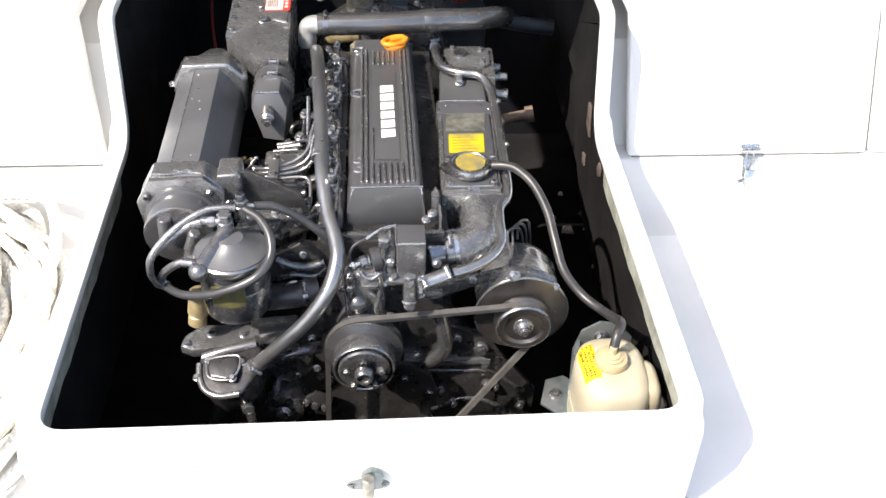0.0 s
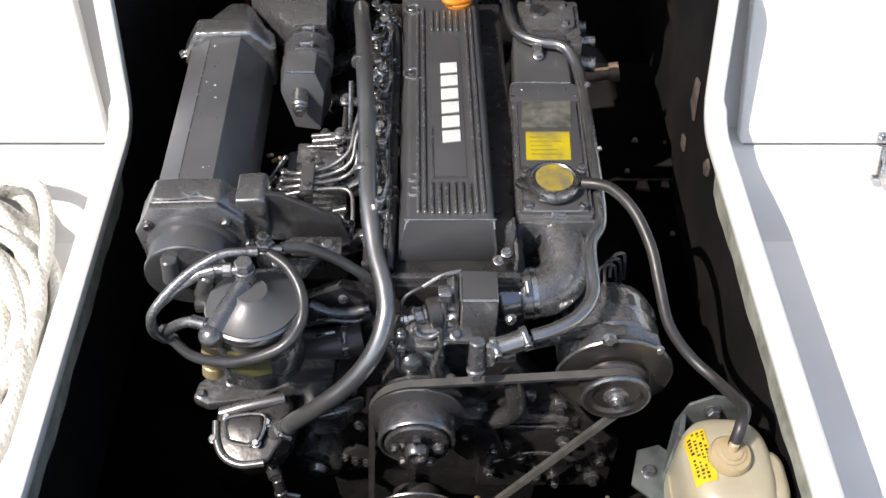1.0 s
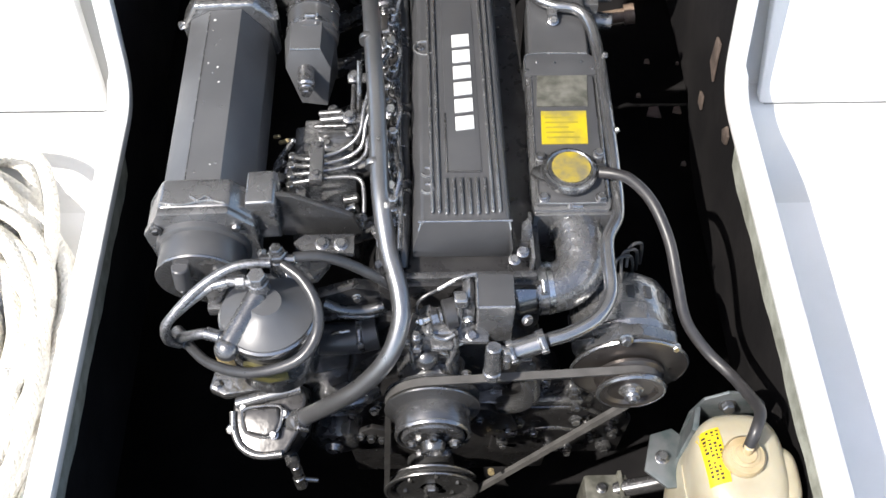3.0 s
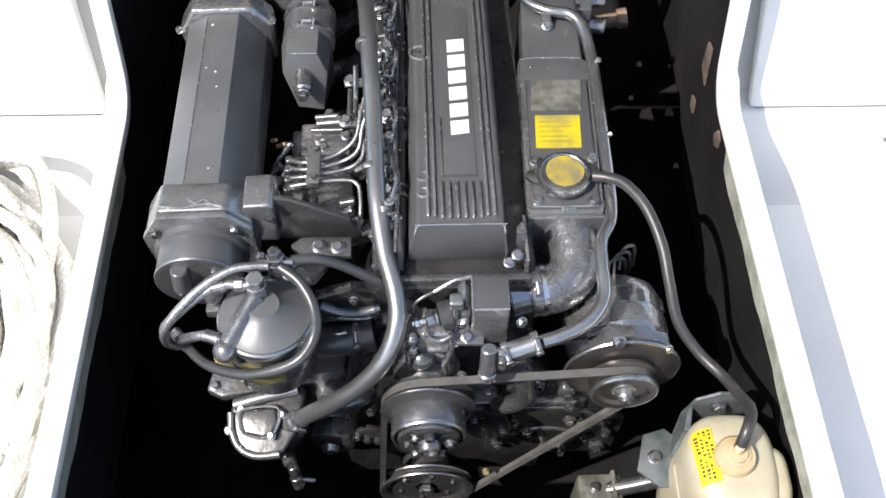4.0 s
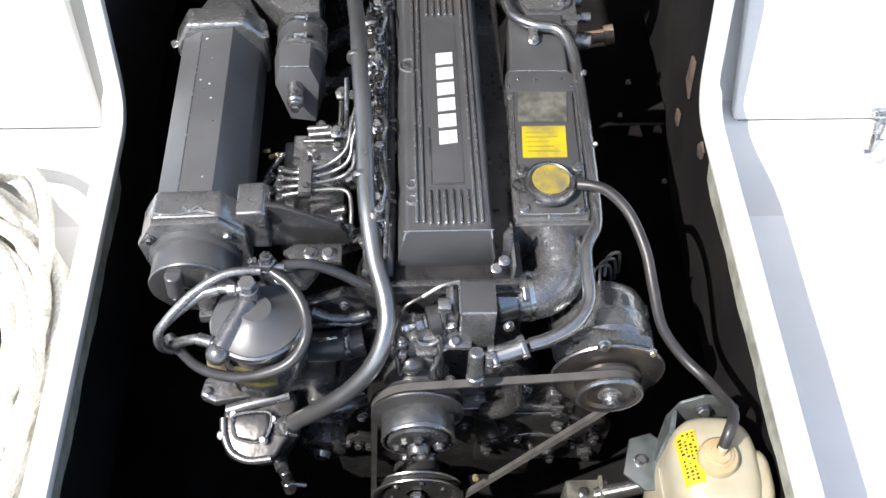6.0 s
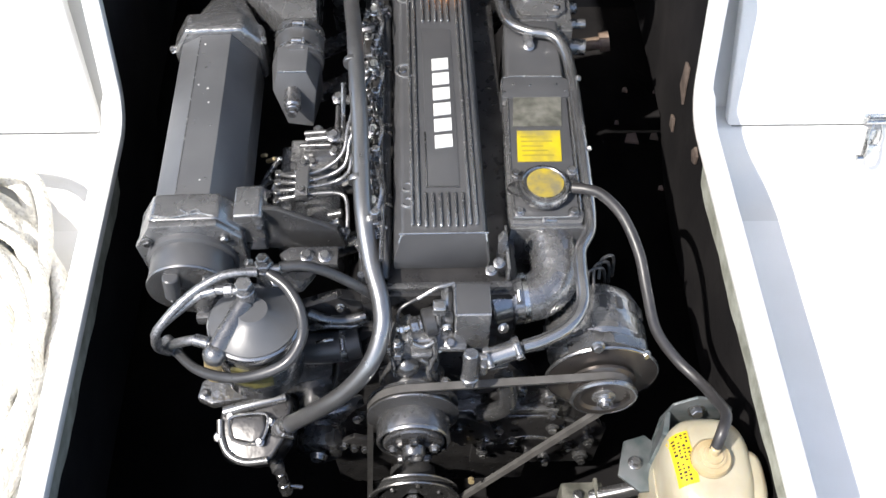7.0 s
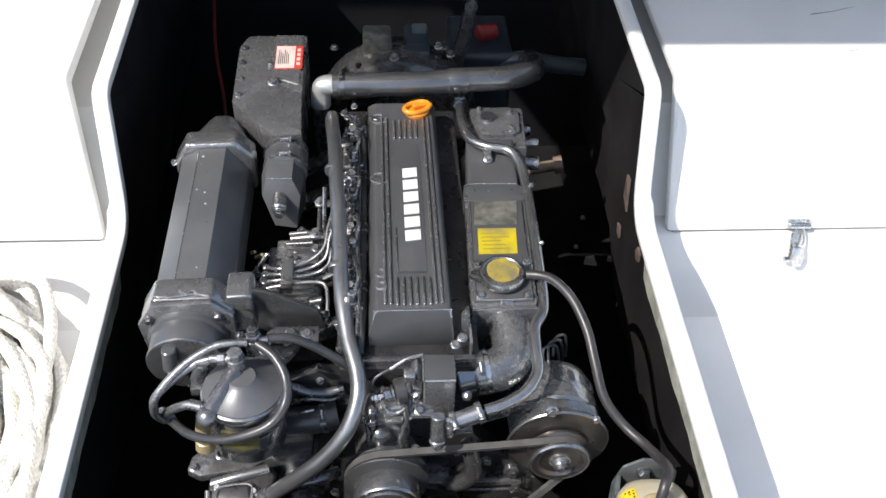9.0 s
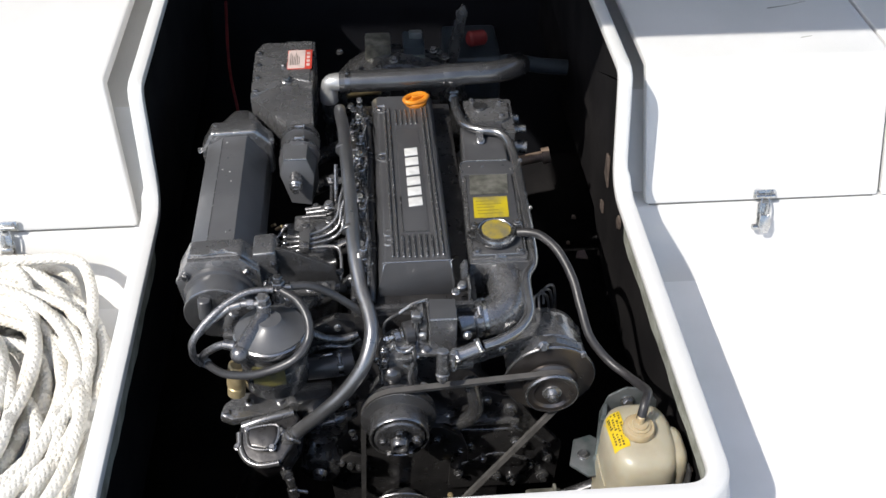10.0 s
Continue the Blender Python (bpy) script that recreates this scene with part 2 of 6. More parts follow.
def tube(bm, points, r, seg=14, steps=6, closed=False, uv=False):
    """A round hose or rope along a smooth line; r is one radius or a function of 0..1 along it."""
    line = smooth_line(points, steps, closed)
    n = len(line)
    rings, up, run, length = [], Vector((0.02, 0.1, 1)), 0.0, []
    for i, q in enumerate(line):
        t = (line[(i + 1) % n] - line[i - 1]) if closed or 0 < i < n - 1 else (line[1] - line[0] if i == 0 else line[-1] - line[-2])
        t.normalize()
        if closed:
            up = Vector((0, 0, 1))
        side = t.cross(up).normalized()
        up = side.cross(t).normalized()
        rr = r(i / max(1, n - 1)) if callable(r) else r
        rings.append([bm.verts.new(q + (side * math.cos(k * math.tau / seg) + up * math.sin(k * math.tau / seg)) * rr) for k in range(seg)])
        if i:
            run += (q - line[i - 1]).length
        length.append(run)
    layer = bm.loops.layers.uv.verify() if uv else None
    for i in range(n if closed else n - 1):
        a, b = rings[i], rings[(i + 1) % n]
        for k in range(seg):
            f = bm.faces.new((a[k], a[(k + 1) % seg], b[(k + 1) % seg], b[k]))
            if uv:
                for loop, (u, v) in zip(f.loops, ((length[i], k), (length[i], k + 1), (length[(i + 1) % n], k + 1), (length[(i + 1) % n], k))):
                    loop[layer].uv = (u, v / seg)
    if not closed:
        bm.faces.new(rings[0][::-1])
        bm.faces.new(rings[-1])
    return bm


def B():
    return bmesh.new()


# the bolt: a hexagon head on a washer, with a rounded crown; one unit is its washer's radius
bolt_bm = B()
lathe(bolt_bm, [(0, 0), (1.0, 0), (1.0, 0.18), (0.9, 0.24), (0, 0.24)], (0, 0, 0), (0, 0, 1), 14)
lathe(bolt_bm, [(0, 0.22), (0.72, 0.22), (0.72, 0.78), (0.6, 0.9), (0, 0.9)], (0, 0, 0), (0, 0, 1), 6)
BOLT = mesh_of("bolt", bolt_bm, STEEL)
nut_bm = B()
lathe(nut_bm, [(0, 0), (1.0, 0), (1.0, 0.2), (0, 0.2)], (0, 0, 0), (0, 0, 1), 14)
lathe(nut_bm, [(0, 0.2), (0.78, 0.2), (0.78, 0.75), (0.7, 0.85), (0, 0.85)], (0, 0, 0), (0, 0, 1), 6)
lathe(nut_bm, [(0, 0.85), (0.4, 0.85), (0.4, 1.3), (0.32, 1.4), (0, 1.4)], (0, 0, 0), (0, 0, 1), 10)
NUT = mesh_of("nut", nut_bm, STEEL)


def bolt(parent, at, axis=(0, 0, 1), size=0.008, mesh=None, spin=0.0):
    m = Matrix.Translation(at) @ turn_to(axis) @ pose(0, 0, 0, 0, 0, spin or (at[0] * 9973 + at[1] * 7919) % 60) @ Matrix.Scale(size, 4)
    return shared("nut" if mesh is NUT else "bolt", mesh or BOLT, m, parent)


def clamp(parent, at, axis, r, width=0.010, screw=(0, 0, 1), mat=None):
    """A worm-drive hose clip: a band and its screw housing."""
    at, axis = Vector(at), Vector(axis).normalized()
    bm = B()
    lathe(bm, [(r, -width / 2), (r + 0.0018, -width / 2), (r + 0.0018, width / 2), (r, width / 2)], at, axis, 24)
    s = Vector(screw)
    s = (s - axis * s.dot(axis)).normalized()
    across = axis.cross(s).normalized()
    c = at + s * (r + 0.005)
    rod(bm, c - across * 0.010, c + across * 0.010, 0.0045, 10)
    rod(bm, c + across * 0.010, c + across * 0.014, 0.0062, 6)
    return part("hose_clamp", bm, mat or STEEL, parent, "bright worm-drive hose clip")

# ---- the boat's mouldings
RIM_Z, LEFT, RIGHT, FRONT = 0.26, -0.530, 0.512, 1.040
UP_Y, UP_Z, UP_LEFT, UP_RIGHT = 1.966, 0.510, -0.543, 0.518
KINK_Y = 1.862


def arc(p0, corner, p1, n=6):
    p0, corner, p1 = Vector(p0), Vector(corner), Vector(p1)
    return [p0 * (1 - t) ** 2 + corner * 2 * t * (1 - t) + p1 * t * t for t in (k / n for k in range(n + 1))]


def coaming_path():
    """The inner top edge of the hatch rim, from back left round the front to back right."""
    r, k = 0.045, 0.035
    a, b = Vector((LEFT, KINK_Y, RIM_Z)), Vector((UP_LEFT, UP_Y, UP_Z))
    c, d = Vector((RIGHT, KINK_Y, RIM_Z)), Vector((UP_RIGHT, UP_Y, UP_Z))
    ab, cd = (b - a).normalized(), (d - c).normalized()
    back = 3.15
    path = [Vector((UP_LEFT, back, UP_Z))]
    path += arc(b + Vector((0, k, 0)), b, b - ab * k)
    path += arc(a + ab * 0.06, a, a - Vector((0, 0.06, 0)))
    path += [Vector((LEFT, KINK_Y - 0.06 - k * (KINK_Y - 0.06 - FRONT - r) / 40, RIM_Z)) for k in range(1, 40)]
    path += arc((LEFT, FRONT + r, RIM_Z), (LEFT, FRONT, RIM_Z), (LEFT + r, FRONT, RIM_Z))
    path += arc((RIGHT - r, FRONT, RIM_Z), (RIGHT, FRONT, RIM_Z), (RIGHT, FRONT + r, RIM_Z))
    path += [Vector((RIGHT, FRONT + r + k * (KINK_Y - 0.06 - FRONT - r) / 40, RIM_Z)) for k in range(1, 40)]
    path += arc(c - Vector((0, 0.06, 0)), c, c + cd * 0.06)
    path += arc(d - cd * k, d, d + Vector((0, k, 0)))
    path.append(Vector((UP_RIGHT, back, UP_Z)))
    return path


def swept_rim(profile_at):
    bm, path = B(), coaming_path()
    n, rows = len(path), []
    for i, q in enumerate(path):
        t1 = (path[i] - path[i - 1]).normalized() if i else (path[1] - path[0]).normalized()
        t2 = (path[i + 1] - path[i]).normalized() if i < n - 1 else t1
        t = (t1 + t2).normalized()
        flat = Vector((t.x, t.y, 0))
        if abs(t.x) > 0.35 or q.y < FRONT + 0.05:
            out = Vector((t.y, -t.x, 0)).normalized()
        else:
            out = Vector((-1 if q.x < 0 else 1, 0, 0))
        if out.dot(Vector((0, 1.6, 0)) - Vector((q.x, q.y, 0))) > 0:
            out = -out
        down = t.cross(out)
        if down.z > 0:
            down = -down
        down.normalize()
        rows.append([bm.verts.new(q + out * o + down * h) for o, h in profile_at(q)])
    for a, b in zip(rows, rows[1:]):
        for k in range(len(a) - 1):
            bm.faces.new((a[k], a[k + 1], b[k + 1], b[k]))
    return bm


def rim_profile(q):
    top = [(0.010, 0.020), (0.002, 0.020), (0.0, 0.017), (0.0, 0.007), (0.002, 0.002), (0.007, 0.0)]
    if q.y < KINK_Y + 0.01:
        return top + [(0.033, 0.0), (0.038, 0.003), (0.0405, 0.009), (0.042, 0.041), (0.044, 0.049), (0.047, 0.055), (0.051, 0.059), (0.053, 0.067), (0.055, 0.275)]
    return top + [(0.027, 0.0), (0.031, 0.003), (0.0335, 0.009), (0.035, 0.03), (0.0355, 0.05), (0.036, 0.07), (0.0365, 0.09), (0.037, 0.11), (0.038, 0.16)]


whole("hatch_coaming", swept_rim(rim_profile), GELCOAT, "white moulded fibreglass rim round the open engine hatch", "coaming", "structure", 42)


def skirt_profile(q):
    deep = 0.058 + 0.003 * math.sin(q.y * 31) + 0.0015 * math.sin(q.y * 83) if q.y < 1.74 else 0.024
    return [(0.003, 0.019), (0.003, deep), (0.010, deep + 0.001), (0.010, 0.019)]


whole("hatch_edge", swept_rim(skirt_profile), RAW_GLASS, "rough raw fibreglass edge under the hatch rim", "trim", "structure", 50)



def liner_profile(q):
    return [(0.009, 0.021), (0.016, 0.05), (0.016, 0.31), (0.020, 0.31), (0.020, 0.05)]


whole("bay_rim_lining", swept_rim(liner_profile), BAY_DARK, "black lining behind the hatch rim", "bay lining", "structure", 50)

# deck: one sheet with the hatch left open
deck_bm = prism(B(), [(-1.95, -2.2), (1.95, -2.2), (1.95, 1.80), (0.566, 1.80), (0.566, 0.986), (-0.584, 0.986), (-0.584, 1.80), (-1.95, 1.80)], "z", -0.04, 0.0, 0.0)
whole("deck", deck_bm, DECK_WHITE, "white painted cockpit deck with fine non-skid grain", "deck", "structure")


def upstand(name, x0, x1):
    """The curved step that lifts from the deck to the locker's lower edge, and the locker body."""
    outline = [(1.80, 0.0)]
    for k in range(1, 9):
        s = k / 8 * math.pi / 2 * 0.86
        outline.append((1.80 + 0.105 * math.sin(s), 0.105 * (1 - math.cos(s))))
    outline += [(1.927, 0.132), (1.934, 0.137), (1.990, 0.137), (2.118, 0.36), (3.2, 0.36), (3.2, -0.04), (1.80, -0.04)]
    bm = B()
    prism(bm, outline, "x", x0, x1, 0.0)
    whole(name, bm, GELCOAT, "white fibreglass locker base curving up from the deck", "locker base", "structure", 40)


upstand("locker_base_1", -1.95, -0.586)
upstand("locker_base_2", 0.562, 1.95)

LID_SHAPE = [(1.929, 0.143), (2.068, 0.446), (2.076, 0.457), (2.088, 0.462), (3.12, 0.462), (3.12, 0.436), (2.098, 0.436), (1.957, 0.143)]


def latch(x, y, z, lean):
    """A stainless toggle latch, open, hanging from the lid's lower edge."""
    t = thing("toggle_latch", (x, y, z), "stainless steel toggle latch at the locker lid's lower edge", "latch", "locker latches")
    m = Matrix.Translation((x, y, z)) @ pose(0, 0, 0, -lean) @ Matrix.Scale(1.22, 4)

    def piece(name, lo, hi, bevel=0.0015, label=""):
        bm = box(B(), lo, hi, bevel)
        bm.transform(m)
        return part(name, bm, CHROME, t, label)

    piece("upper_plate", (-0.022, -0.006, 0.004), (0.022, -0.001, 0.022))
    bm = B()
    rod(bm, (-0.020, -0.009, 0.010), (0.020, -0.009, 0.010), 0.005, 12)
    bm.transform(m)
    part("hook_bar", bm, CHROME, t)
    piece("lower_plate", (-0.012, -0.005, -0.062), (0.012, -0.001, -0.006))
    for sx in (-0.010, 0.010):
        bm = B()
        tube(bm, [(sx * 0.6, -0.010, 0.008), (sx, -0.013, -0.012), (sx * 0.8, -0.014, -0.030), (sx * 0.5, -0.012, -0.040)], 0.0022, 8)
        bm.transform(m)
        part("wire_link", bm, CHROME, t)
    bm = prism(B(), [(-0.010, -0.028), (0.010, -0.028), (0.012, -0.050), (0.007, -0.066), (-0.007, -0.066), (-0.012, -0.050)], "y", -0.020, -0.015, 0.0012)
    bm.transform(m)
    part("lever", bm, CHROME, t)
    bm = B()
    rod(bm, (-0.026, -0.016, -0.052), (-0.014, -0.016, -0.052), 0.006, 10)
    bm.transform(m)
    part("pivot_pin", bm, CHROME, t)
    for sx in (-0.015, 0.015):
        bolt(t, m @ Vector((sx, -0.006, 0.017)), m.to_3x3() @ Vector((0, -1, 0)), 0.004)


def locker_lid(x0, x1):
    t = thing("locker_lid", ((x0 + x1) / 2, 2.5, 0.43), "white fibreglass locker lid with rounded edges, closed", "locker lid", "locker lids")
    side = 1 if x0 > 0 else -1
    near = x0 if side > 0 else x1
    bm = prism(B(), LID_SHAPE, "x", x0, x1, 0.0)
    for v in bm.verts:
        if abs(v.co.x - near) < 0.001:
            v.co.x += side * (0.126 if side < 0 else -0.028) * (v.co.z - 0.143)
    bevelled(bm, list(bm.verts), 0.010, 4)
    part("shell", bm, GELCOAT, t, "", 30)
    part("edge_seal", box(B(), (x0 + 0.012, 1.9335, 0.1385), (x1 - 0.012, 1.952, 0.1434), 0.001), SEAL, t, "grey rubber edge seal")
    if side > 0:
        for a, b, r in (((0.985, 2.318), (1.04, 2.330), 0.0022), ((1.04, 2.330), (1.10, 2.352), 0.0012), ((1.02, 2.165), (1.05, 2.172), 0.0016)):
            part("scuff_mark", prism(B(), [(a[0], a[1] - r), (b[0], b[1] - r * 0.5), (b[0], b[1] + r * 0.5), (a[0], a[1] + r)], "z", 0.4615, 0.4624, 0.0), RAW_GLASS, t, "dark scuff mark")


locker_lid(0.620, 1.216)
locker_lid(-1.225, -0.614)
wing_bm = B()
prism(wing_bm, LID_SHAPE, "x", 1.224, 1.95, 0.006, 3)
whole("side_moulding_1", wing_bm, GELCOAT, "white fibreglass side moulding beside the locker lid", "moulding", "structure", 30)
wing_bm = B()
prism(wing_bm, LID_SHAPE, "x", -1.95, -1.233, 0.006, 3)
whole("side_moulding_2", wing_bm, GELCOAT, "white fibreglass side moulding beside the locker lid", "moulding", "structure", 30)
latch(0.918, 1.926, 0.147, 22)
latch(-0.918, 1.926, 0.147, 22)

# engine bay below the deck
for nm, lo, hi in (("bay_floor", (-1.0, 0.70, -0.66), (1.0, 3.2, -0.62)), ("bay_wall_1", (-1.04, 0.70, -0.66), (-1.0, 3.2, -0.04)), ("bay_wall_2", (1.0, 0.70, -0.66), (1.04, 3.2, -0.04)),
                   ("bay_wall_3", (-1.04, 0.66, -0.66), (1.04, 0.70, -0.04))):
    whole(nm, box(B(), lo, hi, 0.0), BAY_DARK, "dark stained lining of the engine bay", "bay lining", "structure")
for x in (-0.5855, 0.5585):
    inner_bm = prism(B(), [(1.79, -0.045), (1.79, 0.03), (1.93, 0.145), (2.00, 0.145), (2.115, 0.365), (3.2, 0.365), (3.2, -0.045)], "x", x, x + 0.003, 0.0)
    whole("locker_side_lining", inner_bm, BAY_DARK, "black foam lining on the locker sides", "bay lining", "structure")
back_bm = box(B(), (-1.95, 3.2, -0.66), (1.95, 3.25, 1.98), 0.0)
whole("wall_cabin", back_bm, material("dark bulkhead paint", (0.014, 0.0145, 0.018), 0.6, 0.0, (0.011, 0.0115, 0.014), 4.0, bump=0.1, shine=0.1),
      "dark painted cabin bulkhead behind the engine", "bulkhead", "structure")
# unseen overhead slab, added and shaped to cast shade on locker tops and bulkhead
roof_bm = prism(B(), [(-1.27, 1.44), (1.95, 1.44), (1.95, 3.25), (-1.95, 3.25), (-1.95, 2.2), (-1.27, 2.2)], "z", 1.98, 2.03, 0.01)
whole("shade_roof", roof_bm, GELCOAT, "unseen white roof slab, added to shade the lockers and bulkhead", "roof", "structure")
for i, (lo, hi) in enumerate((((-2.0, -2.2, -0.66), (-1.95, 3.25, 0.55)), ((1.95, -2.2, -0.66), (2.0, 3.25, 0.55)), ((-2.0, -2.25, -0.66), (2.0, -2.2, 0.55)))):
    whole("wall_bulwark_%d" % (i + 1), box(B(), lo, hi, 0.01), GELCOAT, "white fibreglass bulwark round the cockpit", "bulwark", "structure")

# the lip along the rim's front, broken for the keeper
for x0, x1 in ((-0.500, -0.052), (0.022, 0.482)):
    lip = prism(B(), [(0.998, 0.250), (0.985, 0.247), (0.981, 0.240), (0.982, 0.230), (0.987, 0.222), (1.000, 0.219)], "x", x0, x1, 0.004, 3)
    for v in lip.verts:
        if x0 < -0.4 and v.co.x > -0.1:
            v.co.x += 0.012 - (1.0 - v.co.y) * 1.25
    whole("rim_lip", lip, GELCOAT, "rounded white lip along the hatch rim's front", "trim", "structure", 40)

# small keeper on the rim's front
keeper = thing("hatch_keeper", (0.0, 0.972, 0.18), "small stainless hatch keeper with a hook on the rim's front", "keeper")
bm = lathe(B(), [(0, 0), (0.033, 0), (0.035, 0.002), (0.034, 0.005), (0, 0.006)], (0, 0, 0), (0, -1, 0), 28)
bm.transform(Matrix.Translation((-0.010, 0.977, 0.174)) @ Matrix.Diagonal((1, 1, 0.36, 1)))
part("base_plate", bm, ZINC, keeper, "weathered oval base plate")
bm = B()
rod(bm, (-0.010, 0.962, 0.158), (-0.009, 0.962, 0.206), 0.0095, 18, 0.002)
rod(bm, (-0.010, 0.962, 0.152), (-0.010, 0.962, 0.159), 0.005, 10)
part("pin", bm, PLATE, keeper)
bm = lathe(B(), [(0, 0), (0.017, 0), (0.018, 0.003), (0.017, 0.012), (0, 0.013)], (-0.003, 0.981, 0.190), (0, -1, 0.15), 24)
part("eye", bm, ZINC, keeper)
bolt(keeper, (0.016, 0.971, 0.175), (0, -1, 0), 0.005)
bolt(keeper, (-0.036, 0.971, 0.174), (0, -1, 0), 0.005)
whole("cord", tube(B(), [(0.018, 0.974, 0.172), (0.027, 0.970, 0.160), (0.036, 0.972, 0.142), (0.044, 0.976, 0.110), (0.050, 0.978, 0.05), (0.053, 0.976, 0.005)], 0.0035, 10), GELCOAT_WORN, "thin white cord hanging from the hatch keeper", "cord")

# ---- the engine
engine = thing("marine_engine", (0.03, 1.75, -0.42), "charcoal grey four-cylinder marine diesel engine in its bay", "engine")


def sloped(bm, fall=0.045, y0=1.49):
    for v in bm.verts:
        v.co.z -= fall * (v.co.y - y0)
    return bm


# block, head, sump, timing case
# block and head are coloured darker so the gaps beside the cover look shaded
part("engine_block", prism(B(), [(-0.12, -0.30), (0.16, -0.30), (0.17, 0.05), (0.15, 0.22), (-0.10, 0.22), (-0.135, 0.05)], "y", 1.42, 2.20, 0.01), CASE_DARK, engine, "engine block, colour darkened for the shaded gaps")
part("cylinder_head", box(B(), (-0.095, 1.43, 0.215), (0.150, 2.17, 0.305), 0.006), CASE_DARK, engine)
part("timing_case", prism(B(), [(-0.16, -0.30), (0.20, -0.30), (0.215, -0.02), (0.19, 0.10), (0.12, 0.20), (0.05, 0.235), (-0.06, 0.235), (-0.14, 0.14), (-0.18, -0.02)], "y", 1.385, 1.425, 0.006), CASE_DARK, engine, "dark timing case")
part("sump", prism(B(), [(-0.11, -0.42), (0.14, -0.42), (0.16, -0.30), (-0.12, -0.30)], "y", 1.45, 2.1, 0.01), BLOCK, engine)

# valve cover
cover_bm = B()
base = [(-0.043, 0.302), (0.104, 0.302), (0.104, 0.371), (0.097, 0.388), (0.093, 0.391), (-0.026, 0.391), (-0.031, 0.388), (-0.043, 0.371)]
prism(cover_bm, base, "y", 1.463, 2.135, 0.0)
for v in cover_bm.verts:
    if v.co.y < 1.5 and v.co.z > 0.38:
        v.co.y += 0.022
    elif v.co.y < 1.5 and v.co.z > 0.36:
        v.co.z -= 0.023
    elif v.co.y < 1.5:
        v.co.y += 0.020
    if v.co.y > 2.1 and v.co.z > 0.38:
        v.co.y -= 0.015
bevelled(cover_bm, list(cover_bm.verts), 0.003, 3, 20)
cover = part("valve_cover", sloped(cover_bm), COVER, engine, "ribbed grey valve cover", 30)
# ribs in the paler grey, so their highlights are painted in
for x in (-0.014, -0.004, 0.074, 0.084):
    part("rib", sloped(box(B(), (x - 0.0022, 1.500, 0.389), (x + 0.0024, 2.06, 0.3958), 0.0021, 3)), RIDGE, cover)
for k in range(6):
    x = 0.007 + k * 0.0115
    part("rib", sloped(box(B(), (x - 0.0022, 1.497, 0.389), (x + 0.0024, 1.566, 0.3958), 0.0021, 3)), RIDGE, cover)
for k in range(5):
    x = 0.012 + k * 0.0115
    part("rib", sloped(box(B(), (x - 0.0022, 1.985, 0.389), (x + 0.0024, 2.05, 0.3958), 0.0021, 3)), RIDGE, cover)
panel_bm = box(B(), (0.010, 1.578, 0.389), (0.062, 1.965, 0.3922), 0.001)
part("badge_panel", sloped(panel_bm), COVER, cover)
part("badge_line", sloped(box(B(), (0.0085, 1.5775, 0.3915), (0.0108, 1.70, 0.3938), 0.0004)), PULLEY, cover)
part("badge_line", sloped(box(B(), (0.012, 1.5775, 0.3915), (0.060, 1.5800, 0.3938), 0.0004)), PULLEY, cover)
# the maker's mark: six plain white blocks down the panel
for k in range(6):
    y1 = 1.884 - k * 0.0378
    w = 0.0325
    bar = prism(B(), [(0.0255, y1 - w), (0.0545, y1 - w + 0.004), (0.0545, y1), (0.0255, y1 - 0.004)], "z", 0.3915, 0.3945, 0.0006)
    part("badge_block", sloped(bar), LETTER_WHITE, cover, "plain white badge block")
for y, r, a0 in ((1.548, 0.0085, 200), (1.580, 0.0085, 200), (1.853, 0.0165, 60), (2.06, 0.0165, 60)):
    arc = [(-0.020 + r * math.cos(radians(a0 + k * 25)), y + r * math.sin(radians(a0 + k * 25)), 0.3905) for k in range(12)]
    part("bolt_seat", sloped(tube(B(), arc, 0.0030, 8)), RIDGE, cover)
    bolt(cover, (-0.025, y, 0.385 - 0.045 * (y - 1.49)), (-0.1, 0, 1), r * 0.6)
for pts in ([(-0.0305, 1.4875, 0.3885), (-0.024, 1.4862, 0.3912), (0.091, 1.4862, 0.3912), (0.0965, 1.4875, 0.3885)], [(-0.0305, 1.4870, 0.3885), (-0.0345, 1.4800, 0.3768)], [(0.0965, 1.4870, 0.3885), (0.0990, 1.4800, 0.3768)]):
    part("cover_edge", tube(B(), pts, 0.0017, 8, 3), RIDGE, cover)
# oil filler cap with a raised U-shaped grip
bm = lathe(B(), [(0, 0), (0.024, 0), (0.026, 0.003), (0.026, 0.010), (0.023, 0.013), (0, 0.013)], (0.063, 2.083, 0.362), (0, 0, 1), 28)
cap = part("oil_filler_cap", bm, ORANGE, engine, "orange plastic oil filler cap")
m = Matrix.Translation((0.063, 2.083, 0.378)) @ pose(0, 0, 0, 0, 0, 18) @ Matrix.Scale(0.84, 4)
bm = tube(B(), [(0.030, 0.004, 0.004), (0.016, 0.016, 0.002), (-0.010, 0.018, 0.0), (-0.031, 0.006, 0.0), (-0.030, -0.012, 0.0), (-0.008, -0.021, 0.0), (0.018, -0.018, 0.002), (0.033, -0.006, 0.006)], 0.0072, 12, 5)
bm.transform(m)
part("grip", bm, ORANGE, cap)
bm = box(B(), (-0.012, -0.006, -0.004), (0.034, 0.008, 0.010), 0.004, 3)
bm.transform(m)
part("grip_bar", bm, ORANGE, cap)

